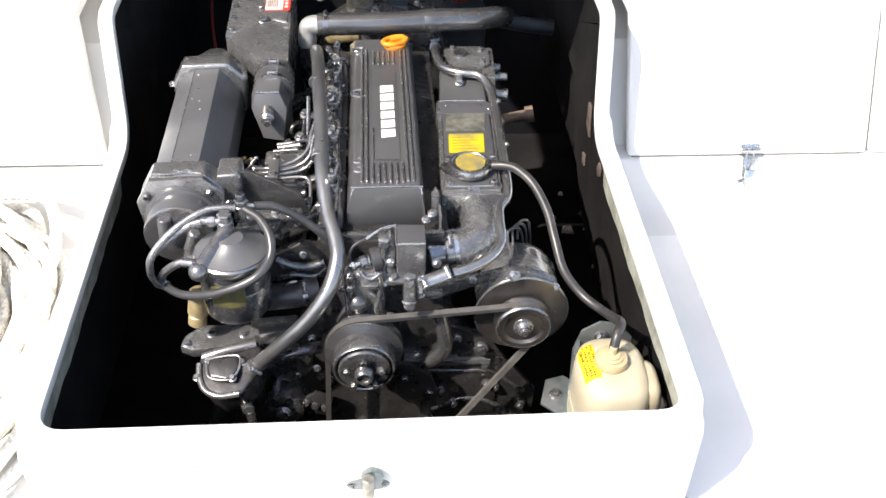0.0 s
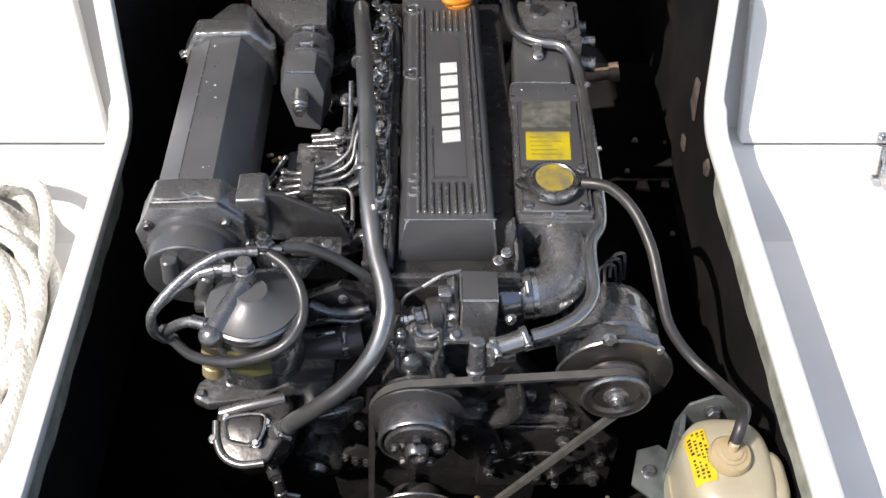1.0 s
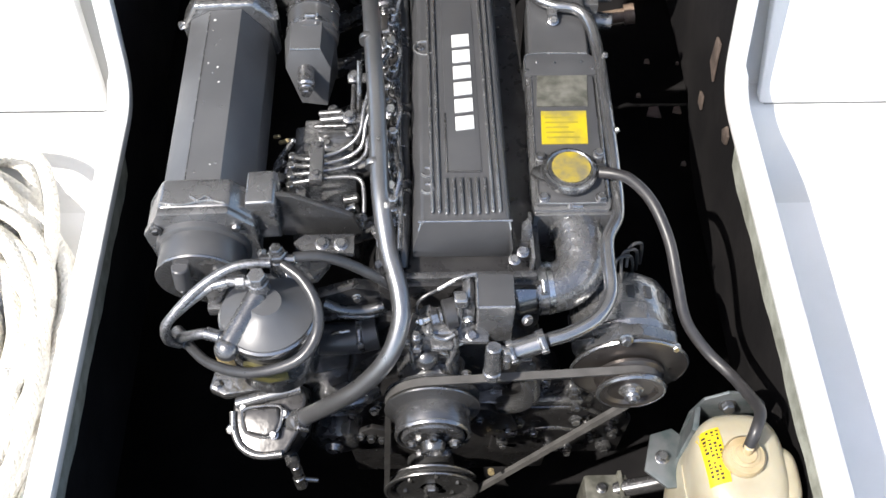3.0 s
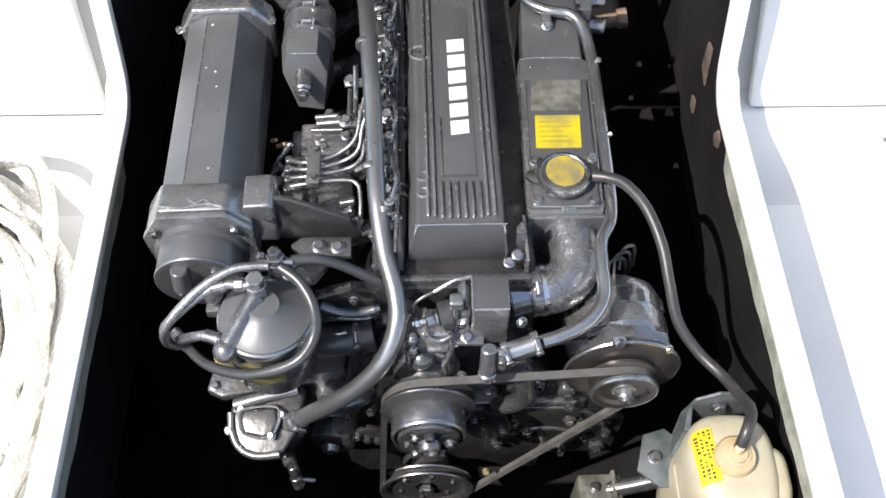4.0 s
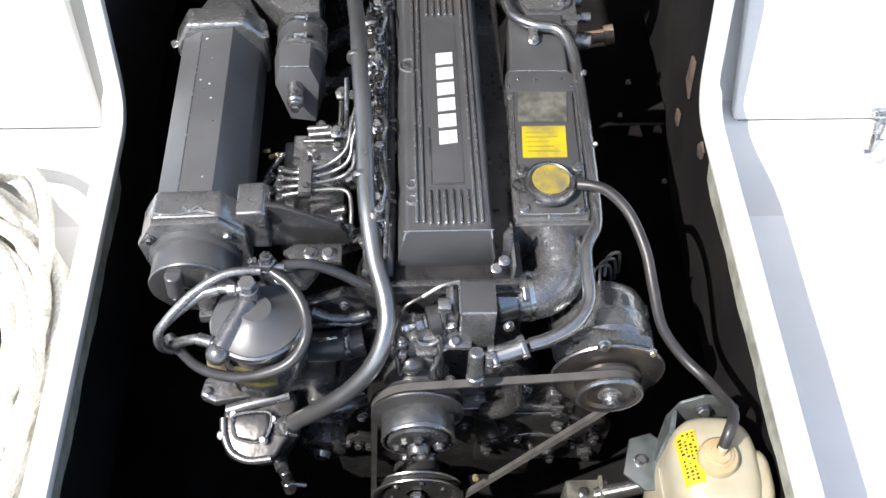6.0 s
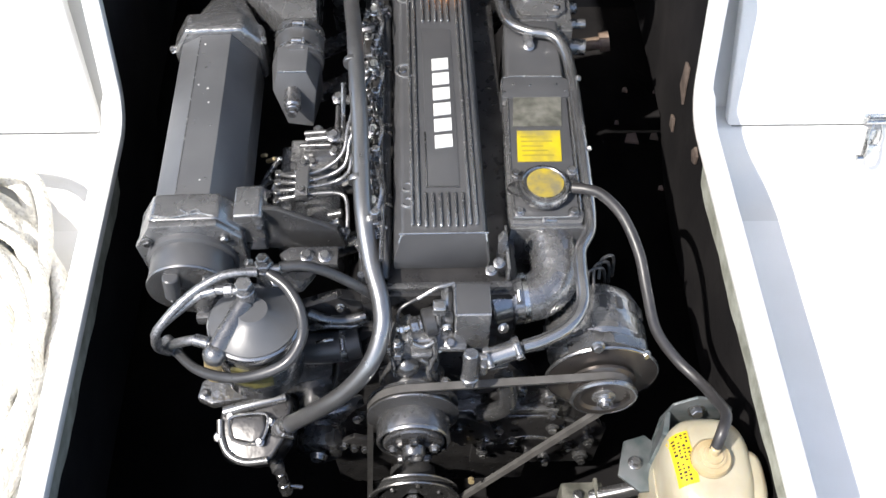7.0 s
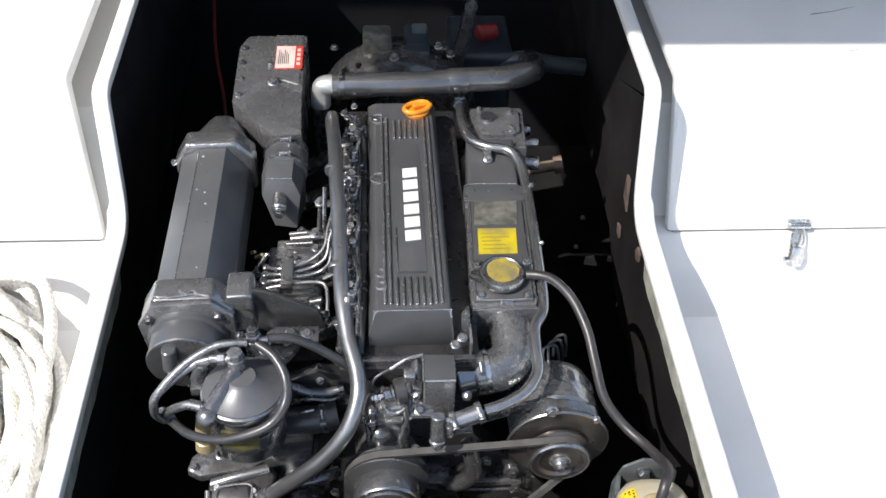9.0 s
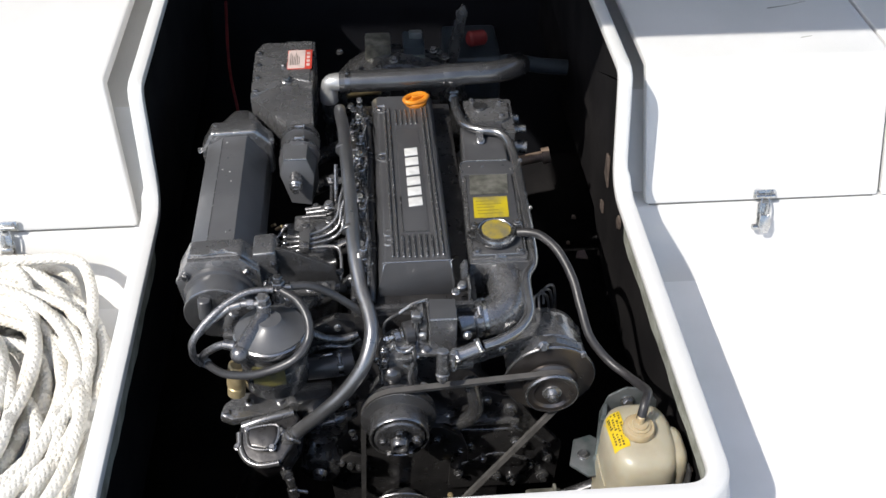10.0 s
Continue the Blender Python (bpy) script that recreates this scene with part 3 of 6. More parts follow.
# charge-air cooler on the left
OCT = [(-0.412, 0.285), (-0.420, 0.350), (-0.412, 0.376), (-0.377, 0.396), (-0.324, 0.399), (-0.284, 0.345), (-0.280, 0.285), (-0.315, 0.250), (-0.385, 0.250)]
cooler = part("charge_air_cooler", prism(B(), OCT, "y", 1.552, 1.925, 0.003), SHEET, engine, "grey eight-sided charge-air cooler", 20)
FL = [(-0.425, 0.300), (-0.432, 0.362), (-0.404, 0.410), (-0.306, 0.413), (-0.272, 0.378), (-0.270, 0.300), (-0.305, 0.262), (-0.390, 0.262)]
part("end_flange", prism(B(), FL, "y", 1.502, 1.556, 0.008, 3), PAINT, cooler)
for pts in ([(-0.402, 1.512, 0.4115), (-0.370, 1.507, 0.4135), (-0.335, 1.514, 0.4135), (-0.310, 1.509, 0.4135)], [(-0.360, 1.522, 0.4125), (-0.348, 1.514, 0.4135), (-0.338, 1.521, 0.4135), (-0.326, 1.512, 0.4135)]):
    part("paint_ridge", tube(B(), pts, 0.0017, 8, 4), RIDGE, cooler)
part("gasket_flange", prism(B(), [(x + (x + 0.35) * 0.015, z + (z - 0.34) * 0.015) for x, z in FL], "y", 1.490, 1.503, 0.002), PAINT, cooler)
bm = lathe(B(), [(0, 0.0), (0.058, 0.0), (0.062, 0.001), (0.064, 0.004), (0.064, 0.044), (0.069, 0.047), (0.070, 0.050), (0.070, 0.062)], (-0.352, 1.436, 0.325), (0, 1, 0.03), 44)
part("end_cap", bm, COVER, cooler)
bm = B()
rod(bm, (-0.372, 1.428, 0.372), (-0.374, 1.422, 0.330), 0.0125, 18, 0.002)
part("boss", bm, COVER, cooler)
part("cap_edge", lathe(B(), [(0.060, 0), (0.0645, 0.0012), (0.0655, 0.004), (0.0645, 0.006), (0.060, 0.006)], (-0.352, 1.434, 0.325), (0, 1, 0.03), 44), PULLEY, cooler)
bolt(cooler, (-0.374, 1.412, 0.332), (0, -1, 0), 0.004)
for at in ((-0.412, 1.489, 0.378), (-0.296, 1.489, 0.384), (-0.408, 1.489, 0.285), (-0.290, 1.489, 0.285)):
    bolt(cooler, at, (0, -1, 0), 0.009)
FL2 = [(x, z - 0.004) for x, z in FL]
part("end_flange", prism(B(), FL2, "y", 1.925, 1.972, 0.008, 3), CAST, cooler)
part("end_cone", prism(B(), [(-0.425, 0.27), (-0.425, 0.35), (-0.385, 0.40), (-0.315, 0.404), (-0.275, 0.355), (-0.275, 0.27)], "y", 1.972, 2.075, 0.01, 3, 0.45), CAST, cooler)
for at in ((-0.432, 1.932, 0.356), (-0.395, 1.955, 0.40), (-0.275, 1.94, 0.37)):
    bolt(cooler, at, (-0.5 if at[0] < -0.35 else 0.5, -0.3, 0.8), 0.008)
# cooler bracket towards the head
bm = B()
prism(bm, [(-0.285, 0.315), (-0.285, 0.402), (-0.246, 0.405), (-0.240, 0.398), (-0.240, 0.315)], "y", 1.515, 1.575, 0.006, 3)
part("bracket_arm", bm, PAINT, cooler)
bolt(cooler, (-0.247, 1.514, 0.378), (0, -1, 0), 0.008)
bm = prism(B(), [(-0.242, 0.400), (-0.220, 0.396), (-0.132, 0.345), (-0.12, 0.30), (-0.242, 0.30)], "y", 1.530, 1.540, 0.002)
part("gusset", bm, DRUM, engine)
bm = prism(B(), [(-0.205, 1.480), (-0.13, 1.476), (-0.13, 1.512), (-0.205, 1.512), (-0.222, 1.498)], "z", 0.318, 0.328, 0.003)
part("bracket_foot", bm, BLOCK, engine)
for at in ((-0.178, 1.494, 0.328), (-0.150, 1.492, 0.328)):
    bolt(engine, at, (0, -0.2, 1), 0.011)

rng = random.Random(12)
for k in range(14):
    x, y = rng.uniform(-0.370, -0.330), rng.uniform(1.575, 1.905)
    part("paint_speck", lathe(B(), [(0, 0), (0.0013 + 0.0012 * rng.random(), 0), (0, 0.0009)], (x, y, 0.396 + (x + 0.377) * 0.0566), (0, 0, 1), 6), LETTER_WHITE if k % 3 == 0 else RIDGE, cooler)
part("seam_line", tube(B(), [(-0.3765, 1.560, 0.3963), (-0.3765, 1.740, 0.3963), (-0.3765, 1.918, 0.3963)], 0.0008, 6), RIDGE, cooler)

# air duct and intake box
bm = B()
duct_back = [bm.verts.new((x, 1.905, z)) for x, z in ((-0.243, 0.386), (-0.190, 0.386), (-0.170, 0.345), (-0.172, 0.270), (-0.245, 0.270), (-0.258, 0.345))]
duct_nose = [bm.verts.new(q) for q in ((-0.240, 1.842, 0.386), (-0.191, 1.842, 0.386), (-0.176, 1.832, 0.350), (-0.186, 1.812, 0.282), (-0.229, 1.812, 0.290), (-0.251, 1.832, 0.352))]
bm.faces.new(duct_back)
bm.faces.new(duct_nose[::-1])
for k in range(6):
    bm.faces.new((duct_back[k], duct_nose[k], duct_nose[(k + 1) % 6], duct_back[(k + 1) % 6]))
bmesh.ops.recalc_face_normals(bm, faces=bm.faces)
bevelled(bm, list(bm.verts), 0.0016, 2)
duct = part("air_duct", bm, SHEET, engine, "", 20)
part("nose_edge", tube(B(), [(-0.240, 1.8415, 0.3865), (-0.216, 1.8412, 0.3868), (-0.191, 1.8415, 0.3865)], 0.0016, 8, 3), RIDGE, duct)
bm = B()
rod(bm, (-0.217, 1.835, 0.346), (-0.215, 1.792, 0.348), 0.0145, 24, 0.003)
rod(bm, (-0.215, 1.792, 0.348), (-0.2148, 1.786, 0.348), 0.0115, 20)
rod(bm, (-0.2148, 1.786, 0.348), (-0.2145, 1.776, 0.348), 0.009, 6)
part("pressure_sensor", bm, STEEL, duct)
bm = lathe(B(), [(0.040, 0), (0.044, 0.002), (0.044, 0.072), (0.040, 0.074)], (-0.210, 1.900, 0.345), (0, 1, 0.12), 28)
part("duct_sleeve", bm, RUBBER, duct)
clamp(duct, (-0.210, 1.916, 0.347), (0, 1, 0.12), 0.044, 0.009)
clamp(duct, (-0.210, 1.955, 0.352), (0, 1, 0.12), 0.044, 0.009)
TRUNK = B()
ringA = [(-0.328, 2.082), (-0.247, 2.150), (-0.184, 2.112), (-0.180, 2.335), (-0.312, 2.335), (-0.330, 2.290)]
prism(TRUNK, ringA, "z", 0.25, 0.398, 0.004, 2)
intake = part("intake_box", TRUNK, PAINT, engine, "grey intake silencer box with a red and white sticker", 20)
bm = B()
ridge = [(-0.328, 2.084, 0.394), (-0.247, 2.152, 0.3985), (-0.184, 2.114, 0.397), (-0.178, 1.978, 0.388), (-0.236, 1.978, 0.386)]
upper = [bm.verts.new(q) for q in ridge]
lower = [bm.verts.new((x, y, 0.30)) for x, y, z in ridge]
bm.faces.new((upper[0], upper[4], upper[1]))
bm.faces.new((upper[1], upper[4], upper[3], upper[2]))
bm.faces.new(lower)
for k in range(5):
    bm.faces.new((upper[k], lower[k], lower[(k + 1) % 5], upper[(k + 1) % 5]))
bmesh.ops.recalc_face_normals(bm, faces=bm.faces)
bevelled(bm, list(bm.verts), 0.002, 2, 8)
part("funnel", bm, PAINT, intake, "", 20)
part("lid_ridge", prism(B(), [(-0.250, 2.175), (-0.240, 2.165), (-0.190, 2.140), (-0.187, 2.332), (-0.250, 2.332)], "z", 0.396, 0.4015, 0.002), PAINT, intake)
for y in (2.105, 2.165, 2.225, 2.280):
    bolt(intake, (-0.316, y, 0.397), (0, 0, 1), 0.008)
bolt(intake, (-0.245, 2.150, 0.400), (0, -0.4, 1), 0.013)
bolt(intake, (-0.256, 2.215, 0.398), (0, 0, 1), 0.008)
bolt(intake, (-0.120, 2.34, 0.36), (0, 0, 1), 0.010)
sticker = part("caution_sticker", box(B(), (-0.246, 2.195, 0.4018), (-0.186, 2.285, 0.4030), 0.0), RED, intake, "red and white caution sticker")
part("white_field", box(B(), (-0.245, 2.197, 0.4031), (-0.203, 2.283, 0.4037), 0.0), PAPER, sticker)
for k in range(6):
    part("print_bar", box(B(), (-0.239 + k * 0.0042, 2.212, 0.4038), (-0.2375 + k * 0.0042, 2.268 - (k % 3) * 0.008, 0.4042), 0.0), INK, sticker)
for k in range(4):
    part("print_bar", box(B(), (-0.199, 2.208 + k * 0.018, 0.4031), (-0.191, 2.219 + k * 0.018, 0.4037), 0.0), PAPER, sticker)

# injection pump, its pipes and the injectors
bm = box(B(), (-0.245, 1.60, 0.12), (-0.135, 1.80, 0.245), 0.008)
box(bm, (-0.225, 1.72, 0.24), (-0.140, 1.79, 0.272), 0.006)
box(bm, (-0.200, 1.745, 0.27), (-0.135, 1.762, 0.290), 0.004)
box(bm, (-0.235, 1.61, 0.24), (-0.215, 1.71, 0.278), 0.004)
pump = part("injection_pump", bm, CAST, engine, "injection pump with bright cast faces")
for at in ((-0.185, 1.735, 0.272), (-0.16, 1.78, 0.290), (-0.146, 1.745, 0.290), (-0.176, 1.80, 0.285), (-0.205, 1.705, 0.285)):
    bolt(pump, at, (0, -0.2, 1), 0.009)
for y in (1.63, 1.65, 1.67, 1.69):
    bm = B()
    rod(bm, (-0.238, y, 0.235), (-0.238, y, 0.300), 0.007, 8)
    part("delivery_valve", bm, STEEL, pump)
for k, pts in enumerate(([(-0.238, 1.690, 0.295), (-0.208, 1.675, 0.306), (-0.161, 1.685, 0.312), (-0.128, 1.704, 0.33), (-0.118, 1.745, 0.352), (-0.10, 1.80, 0.372), (-0.078, 1.84, 0.378)],
                         [(-0.238, 1.672, 0.295), (-0.202, 1.661, 0.306), (-0.152, 1.670, 0.312), (-0.123, 1.680, 0.33), (-0.115, 1.711, 0.352), (-0.10, 1.735, 0.370), (-0.078, 1.74, 0.375)],
                         [(-0.238, 1.652, 0.295), (-0.202, 1.647, 0.306), (-0.142, 1.656, 0.312), (-0.117, 1.663, 0.33), (-0.110, 1.68, 0.352), (-0.095, 1.66, 0.368), (-0.078, 1.64, 0.373)],
                         [(-0.238, 1.634, 0.295), (-0.201, 1.632, 0.306), (-0.151, 1.633, 0.312), (-0.125, 1.626, 0.312), (-0.119, 1.599, 0.302), (-0.119, 1.55, 0.285), (-0.10, 1.52, 0.33)])):
    part("injector_pipe", tube(B(), pts, 0.0038, 10), PAINT, engine, "thin bright steel injector pipe")
bm = box(B(), (-0.206, 1.620, 0.305), (-0.184, 1.700, 0.322), 0.003)
part("pipe_clamp", bm, PAINT, engine)
bolt(engine, (-0.194, 1.690, 0.320), (0, -0.2, 1), 0.008)
bolt(engine, (-0.194, 1.633, 0.320), (0, -0.2, 1), 0.008)
for k, y in enumerate((1.530, 1.660, 1.790, 1.920, 2.040)):
    bm = B()
    rod(bm, (-0.076, y, 0.30), (-0.072, y, 0.372), 0.010, 12)
    rod(bm, (-0.072, y, 0.372), (-0.071, y, 0.392), 0.0075, 6)
    rod(bm, (-0.092, y - 0.004, 0.352), (-0.052, y - 0.004, 0.356), 0.005, 10)
    part("injector", bm, STEEL, engine)
    for dy, dz, dx in ((0.032, 0.345, 0.004), (0.060, 0.340, -0.010), (0.085, 0.350, 0.006)):
        bolt(engine, (-0.078 + dx, y + dy, dz), (-0.2, -0.2, 1), 0.008, NUT if k % 2 else None)
    part("manifold_runner", rod(B(), (-0.20, y + 0.05, 0.20), (-0.085, y + 0.05, 0.26), 0.018, 14), BLOCK, engine)
rng = random.Random(31)
for k in range(26):
    y = 1.46 + 0.026 * k + rng.uniform(-0.006, 0.006)
    bolt(engine, (-0.082 + rng.uniform(-0.016, 0.022), y, 0.335 + rng.uniform(-0.02, 0.02)), (rng.uniform(-0.5, 0.3), -0.3, 1), rng.uniform(0.005, 0.009), NUT if k % 3 == 0 else None)
for k in range(4):
    y = 1.545 + 0.13 * k
    part("leak_off_loop", tube(B(), [(-0.068, y, 0.372), (-0.060, y + 0.03, 0.385), (-0.066, y + 0.07, 0.378), (-0.070, y + 0.105, 0.372)], 0.0034, 8), STEEL, engine)
    part("pipe_union", rod(B(), (-0.100, y + 0.05, 0.350), (-0.072, y + 0.046, 0.362), 0.0065, 6), STEEL, engine)
    part("glow_plug", rod(B(), (-0.062, y + 0.075, 0.32), (-0.066, y + 0.07, 0.368), 0.0055, 10), PULLEY, engine)
# odd linkage and fittings beside the cooler
for a, b, r in (((-0.262, 1.70, 0.275), (-0.240, 1.715, 0.300), 0.005), ((-0.255, 1.735, 0.28), (-0.235, 1.715, 0.305), 0.0045), ((-0.27, 1.66, 0.25), (-0.25, 1.665, 0.275), 0.008),
                ((-0.245, 1.69, 0.262), (-0.215, 1.70, 0.276), 0.006), ((-0.262, 1.63, 0.262), (-0.245, 1.63, 0.278), 0.010)):
    part("linkage", rod(B(), a, b, r, 10), STEEL, engine)
part("leak_off_pipe", tube(B(), [(-0.062, 1.46, 0.36), (-0.060, 1.56, 0.372), (-0.063, 1.70, 0.372), (-0.060, 1.85, 0.368), (-0.064, 2.0, 0.36), (-0.06, 2.10, 0.34)], 0.004, 10), STEEL, engine)
part("stay_rod", tube(B(), [(-0.132, 1.73, 0.28), (-0.128, 1.76, 0.34), (-0.125, 1.80, 0.40)], 0.0045, 8), STEEL, engine)
rail = part("return_hose", tube(B(), [(-0.060, 1.455, 0.318), (-0.055, 1.52, 0.346), (-0.055, 1.70, 0.352), (-0.053, 1.90, 0.350), (-0.056, 2.05, 0.340), (-0.06, 2.13, 0.31)], 0.0085, 14), BLACK_RUBBER, engine, "black fuel return hose with paired clips")
for y in (1.577, 1.731, 1.885, 2.030):
    for dy in (-0.009, 0.009):
        part("hose_clip", lathe(B(), [(0.0085, -0.003), (0.0108, -0.003), (0.0108, 0.003), (0.0085, 0.003)], (-0.0545, y + dy, 0.351), (0, 1, 0), 18), PULLEY, rail)
    part("banjo_arm", rod(B(), (-0.054, y, 0.352), (-0.074, y + 0.002, 0.356), 0.0055, 10), STEEL, rail)
    bm = B()
    rod(bm, (-0.075, y + 0.004, 0.330), (-0.0755, y - 0.004, 0.362), 0.0105, 20, 0.002)
    rod(bm, (-0.0755, y - 0.004, 0.362), (-0.0758, y - 0.007, 0.371), 0.0088, 6)
    part("banjo_bolt", bm, CHROME, rail)
    ribs = [(0, -0.004)]
    for k in range(5):
        ribs += [(0.0105, k * 0.007), (0.0105, k * 0.007 + 0.004), (0.0075, k * 0.007 + 0.0045), (0.0075, k * 0.007 + 0.0065)]
    ribs.append((0, 0.036))
    part("ribbed_holder", lathe(B(), ribs, (-0.073, y - 0.045, 0.318), (0.05, -0.35, 1), 16), STEEL, engine)
    part("ribbed_holder", lathe(B(), ribs[:14] + [(0, 0.024)], (-0.070, y + 0.062, 0.322), (-0.1, -0.2, 1), 16), CAST, engine)
    part("heat_tab", prism(B(), [(-0.090, y + 0.020), (-0.058, y + 0.022), (-0.060, y + 0.032), (-0.088, y + 0.034)], "z", 0.332, 0.338, 0.001), CAST, engine)
part("wiring_loom", tube(B(), [(-0.092, 1.45, 0.290), (-0.090, 1.6, 0.300), (-0.092, 1.8, 0.302), (-0.090, 2.0, 0.295), (-0.085, 2.15, 0.275)], 0.009, 10), BLACK_RUBBER, engine)
rng = random.Random(47)
for k in range(18):
    y = 1.475 + 0.034 * k + rng.uniform(-0.008, 0.008)
    x, z = -0.083 + rng.uniform(-0.012, 0.012), 0.330 + rng.uniform(-0.012, 0.014)
    lean = Vector((rng.uniform(-0.8, 0.8), rng.uniform(-0.6, 0.2), 1)).normalized()
    part("pipe_nut", rod(B(), (x, y, z), Vector((x, y, z)) + lean * rng.uniform(0.012, 0.022), rng.uniform(0.004, 0.0075), 6 if k % 2 else 12, 0.001), (STEEL, PAINT, CAST)[k % 3], engine)
for k in range(5):
    y = 1.510 + 0.118 * k
    part("wire_clip", tube(B(), [(-0.096, y, 0.322), (-0.090, y + 0.012, 0.346), (-0.078, y + 0.018, 0.352), (-0.066, y + 0.010, 0.344)], 0.0024, 8), STEEL, engine)
# straps that carry the hose and the pipes
for x, y, w in ((-0.143, 1.730, 0.044), (-0.137, 1.819, 0.036)):
    strap = part("hose_strap", box(B(), (x - 0.010, y - 0.010, 0.338), (x + w, y + 0.008, 0.344), 0.002), CAST, engine)
    bolt(strap, (x, y, 0.344), (0, -0.2, 1), 0.0115)
part("stay_rod", tube(B(), [(-0.138, 1.806, 0.336), (-0.138, 1.775, 0.336), (-0.139, 1.742, 0.336)], 0.0042, 8), PULLEY, engine)
for a, b, r, mt in (((-0.196, 1.772, 0.290), (-0.146, 1.768, 0.300), 0.007, PAINT), ((-0.205, 1.756, 0.292), (-0.150, 1.750, 0.300), 0.005, BLOCK), ((-0.200, 1.790, 0.286), (-0.160, 1.788, 0.292), 0.005, PAINT),
                    ((-0.272, 1.742, 0.283), (-0.262, 1.736, 0.292), 0.0035, BRASS), ((-0.262, 1.728, 0.284), (-0.246, 1.722, 0.298), 0.0040, BRASS), ((-0.270, 1.690, 0.270), (-0.236, 1.718, 0.304), 0.0034, STEEL),
                    ((-0.268, 1.676, 0.276), (-0.250, 1.684, 0.290), 0.0060, STEEL), ((-0.250, 1.670, 0.274), (-0.238, 1.700, 0.290), 0.0045, CAST), ((-0.274, 1.652, 0.262), (-0.256, 1.656, 0.286), 0.0105, CAST),
                    ((-0.152, 1.606, 0.286), (-0.128, 1.606, 0.292), 0.008, BLOCK), ((-0.146, 1.585, 0.282), (-0.130, 1.588, 0.290), 0.010, CAST), ((-0.128, 1.560, 0.300), (-0.118, 1.548, 0.318), 0.007, STEEL)):
    part("linkage", rod(B(), a, b, r, 10), mt, engine)

# long coolant hose down the middle
HOSE = [(-0.123, 2.150, 0.300), (-0.120, 2.095, 0.345), (-0.117, 2.020, 0.385), (-0.107, 1.900, 0.418), (-0.102, 1.800, 0.415), (-0.096, 1.703, 0.40), (-0.090, 1.554, 0.375),
        (-0.079, 1.471, 0.345), (-0.064, 1.413, 0.325), (-0.062, 1.372, 0.305), (-0.080, 1.337, 0.265), (-0.116, 1.320, 0.215), (-0.162, 1.314, 0.165), (-0.226, 1.318, 0.095)]
part("coolant_hose", tube(B(), HOSE, 0.0140, 18, 8), RUBBER, engine, "long grey rubber coolant hose")
clamp(engine, (-0.221, 1.318, 0.100), (-0.064, 0.004, -0.07), 0.0142, 0.010, (1, -1, 1))
for at, ax in (((-0.099, 1.600, 0.383), (0.007, -0.15, -0.025)), ((-0.110, 1.83, 0.417), (0, 1, 0))):
    part("tape_band", lathe(B(), [(0.0144, -0.005), (0.0150, -0.004), (0.0150, 0.004), (0.0144, 0.005)], at, ax, 20), RUBBER, engine)

# large hose across the back, with its bright elbow
part("cross_hose", tube(B(), [(-0.118, 2.168, 0.378), (-0.02, 2.163, 0.382), (0.08, 2.163, 0.384), (0.17, 2.175, 0.384), (0.26, 2.190, 0.378), (0.325, 2.235, 0.362), (0.350, 2.31, 0.325), (0.355, 2.42, 0.27)], 0.027, 20, 6), DRUM, engine, "large dark rubber hose across the engine's back")
part("hose_sleeve", lathe(B(), [(0.0272, -0.022), (0.0285, -0.018), (0.0285, 0.018), (0.0272, 0.022)], (0.155, 2.172, 0.384), (1, 0.08, 0), 24), DRUM, engine)
part("rear_riser", tube(B(), [(-0.147, 2.168, 0.33), (-0.147, 2.168, 0.28), (-0.145, 2.172, 0.20)], 0.019, 16), BLOCK, engine)
part("bright_elbow", tube(B(), [(-0.105, 2.168, 0.378), (-0.128, 2.168, 0.378), (-0.142, 2.168, 0.374), (-0.146, 2.168, 0.360), (-0.147, 2.168, 0.345), (-0.147, 2.168, 0.325)], lambda s: 0.0215 + 0.001 * math.sin(s * 9), 20, 6), ALU, engine, "bright metal pipe elbow")
clamp(engine, (-0.100, 2.168, 0.378), (1, 0, 0), 0.0275, 0.012, (0, -0.2, 1))

# coolant tank and exhaust manifold on the right
tank_bm = prism(B(), [(0.143, 1.545), (0.258, 1.545), (0.264, 1.56), (0.266, 1.835), (0.150, 1.835), (0.140, 1.56)], "z", 0.17, 0.334, 0.005)
tank = part("coolant_tank", tank_bm, PAINT, engine, "cast coolant tank with worn plate and faded yellow sticker")
part("top_plate", prism(B(), [(0.146, 1.553), (0.254, 1.553), (0.262, 1.83), (0.156, 1.83)], "z", 0.333, 0.338, 0.002), COVER, tank)
part("manifold", prism(B(), [(0.156, 1.835), (0.262, 1.835), (0.268, 2.03), (0.166, 2.03)], "z", 0.16, 0.334, 0.008, 3), COVER, tank)
part("manifold_step", prism(B(), [(0.147, 1.820), (0.268, 1.820), (0.270, 1.862), (0.258, 1.872), (0.160, 1.872), (0.148, 1.860)], "z", 0.30, 0.3415, 0.004), COVER, tank)
# pale lines painted in as highlights along the tank's edges
for pts in ([(0.150, 1.560, 0.3385), (0.153, 1.70, 0.3385), (0.158, 1.825, 0.3385)], [(0.149, 1.824, 0.3405), (0.150, 1.858, 0.3418), (0.161, 1.870, 0.3418), (0.210, 1.871, 0.3418), (0.257, 1.870, 0.3418)],
            [(0.150, 1.5565, 0.3375), (0.200, 1.5555, 0.3375), (0.252, 1.5565, 0.3375)], [(0.258, 1.565, 0.3375), (0.263, 1.70, 0.3375), (0.266, 1.82, 0.3385)]):
    part("bright_edge", tube(B(), pts, 0.0017, 8, 5), RIDGE, tank)
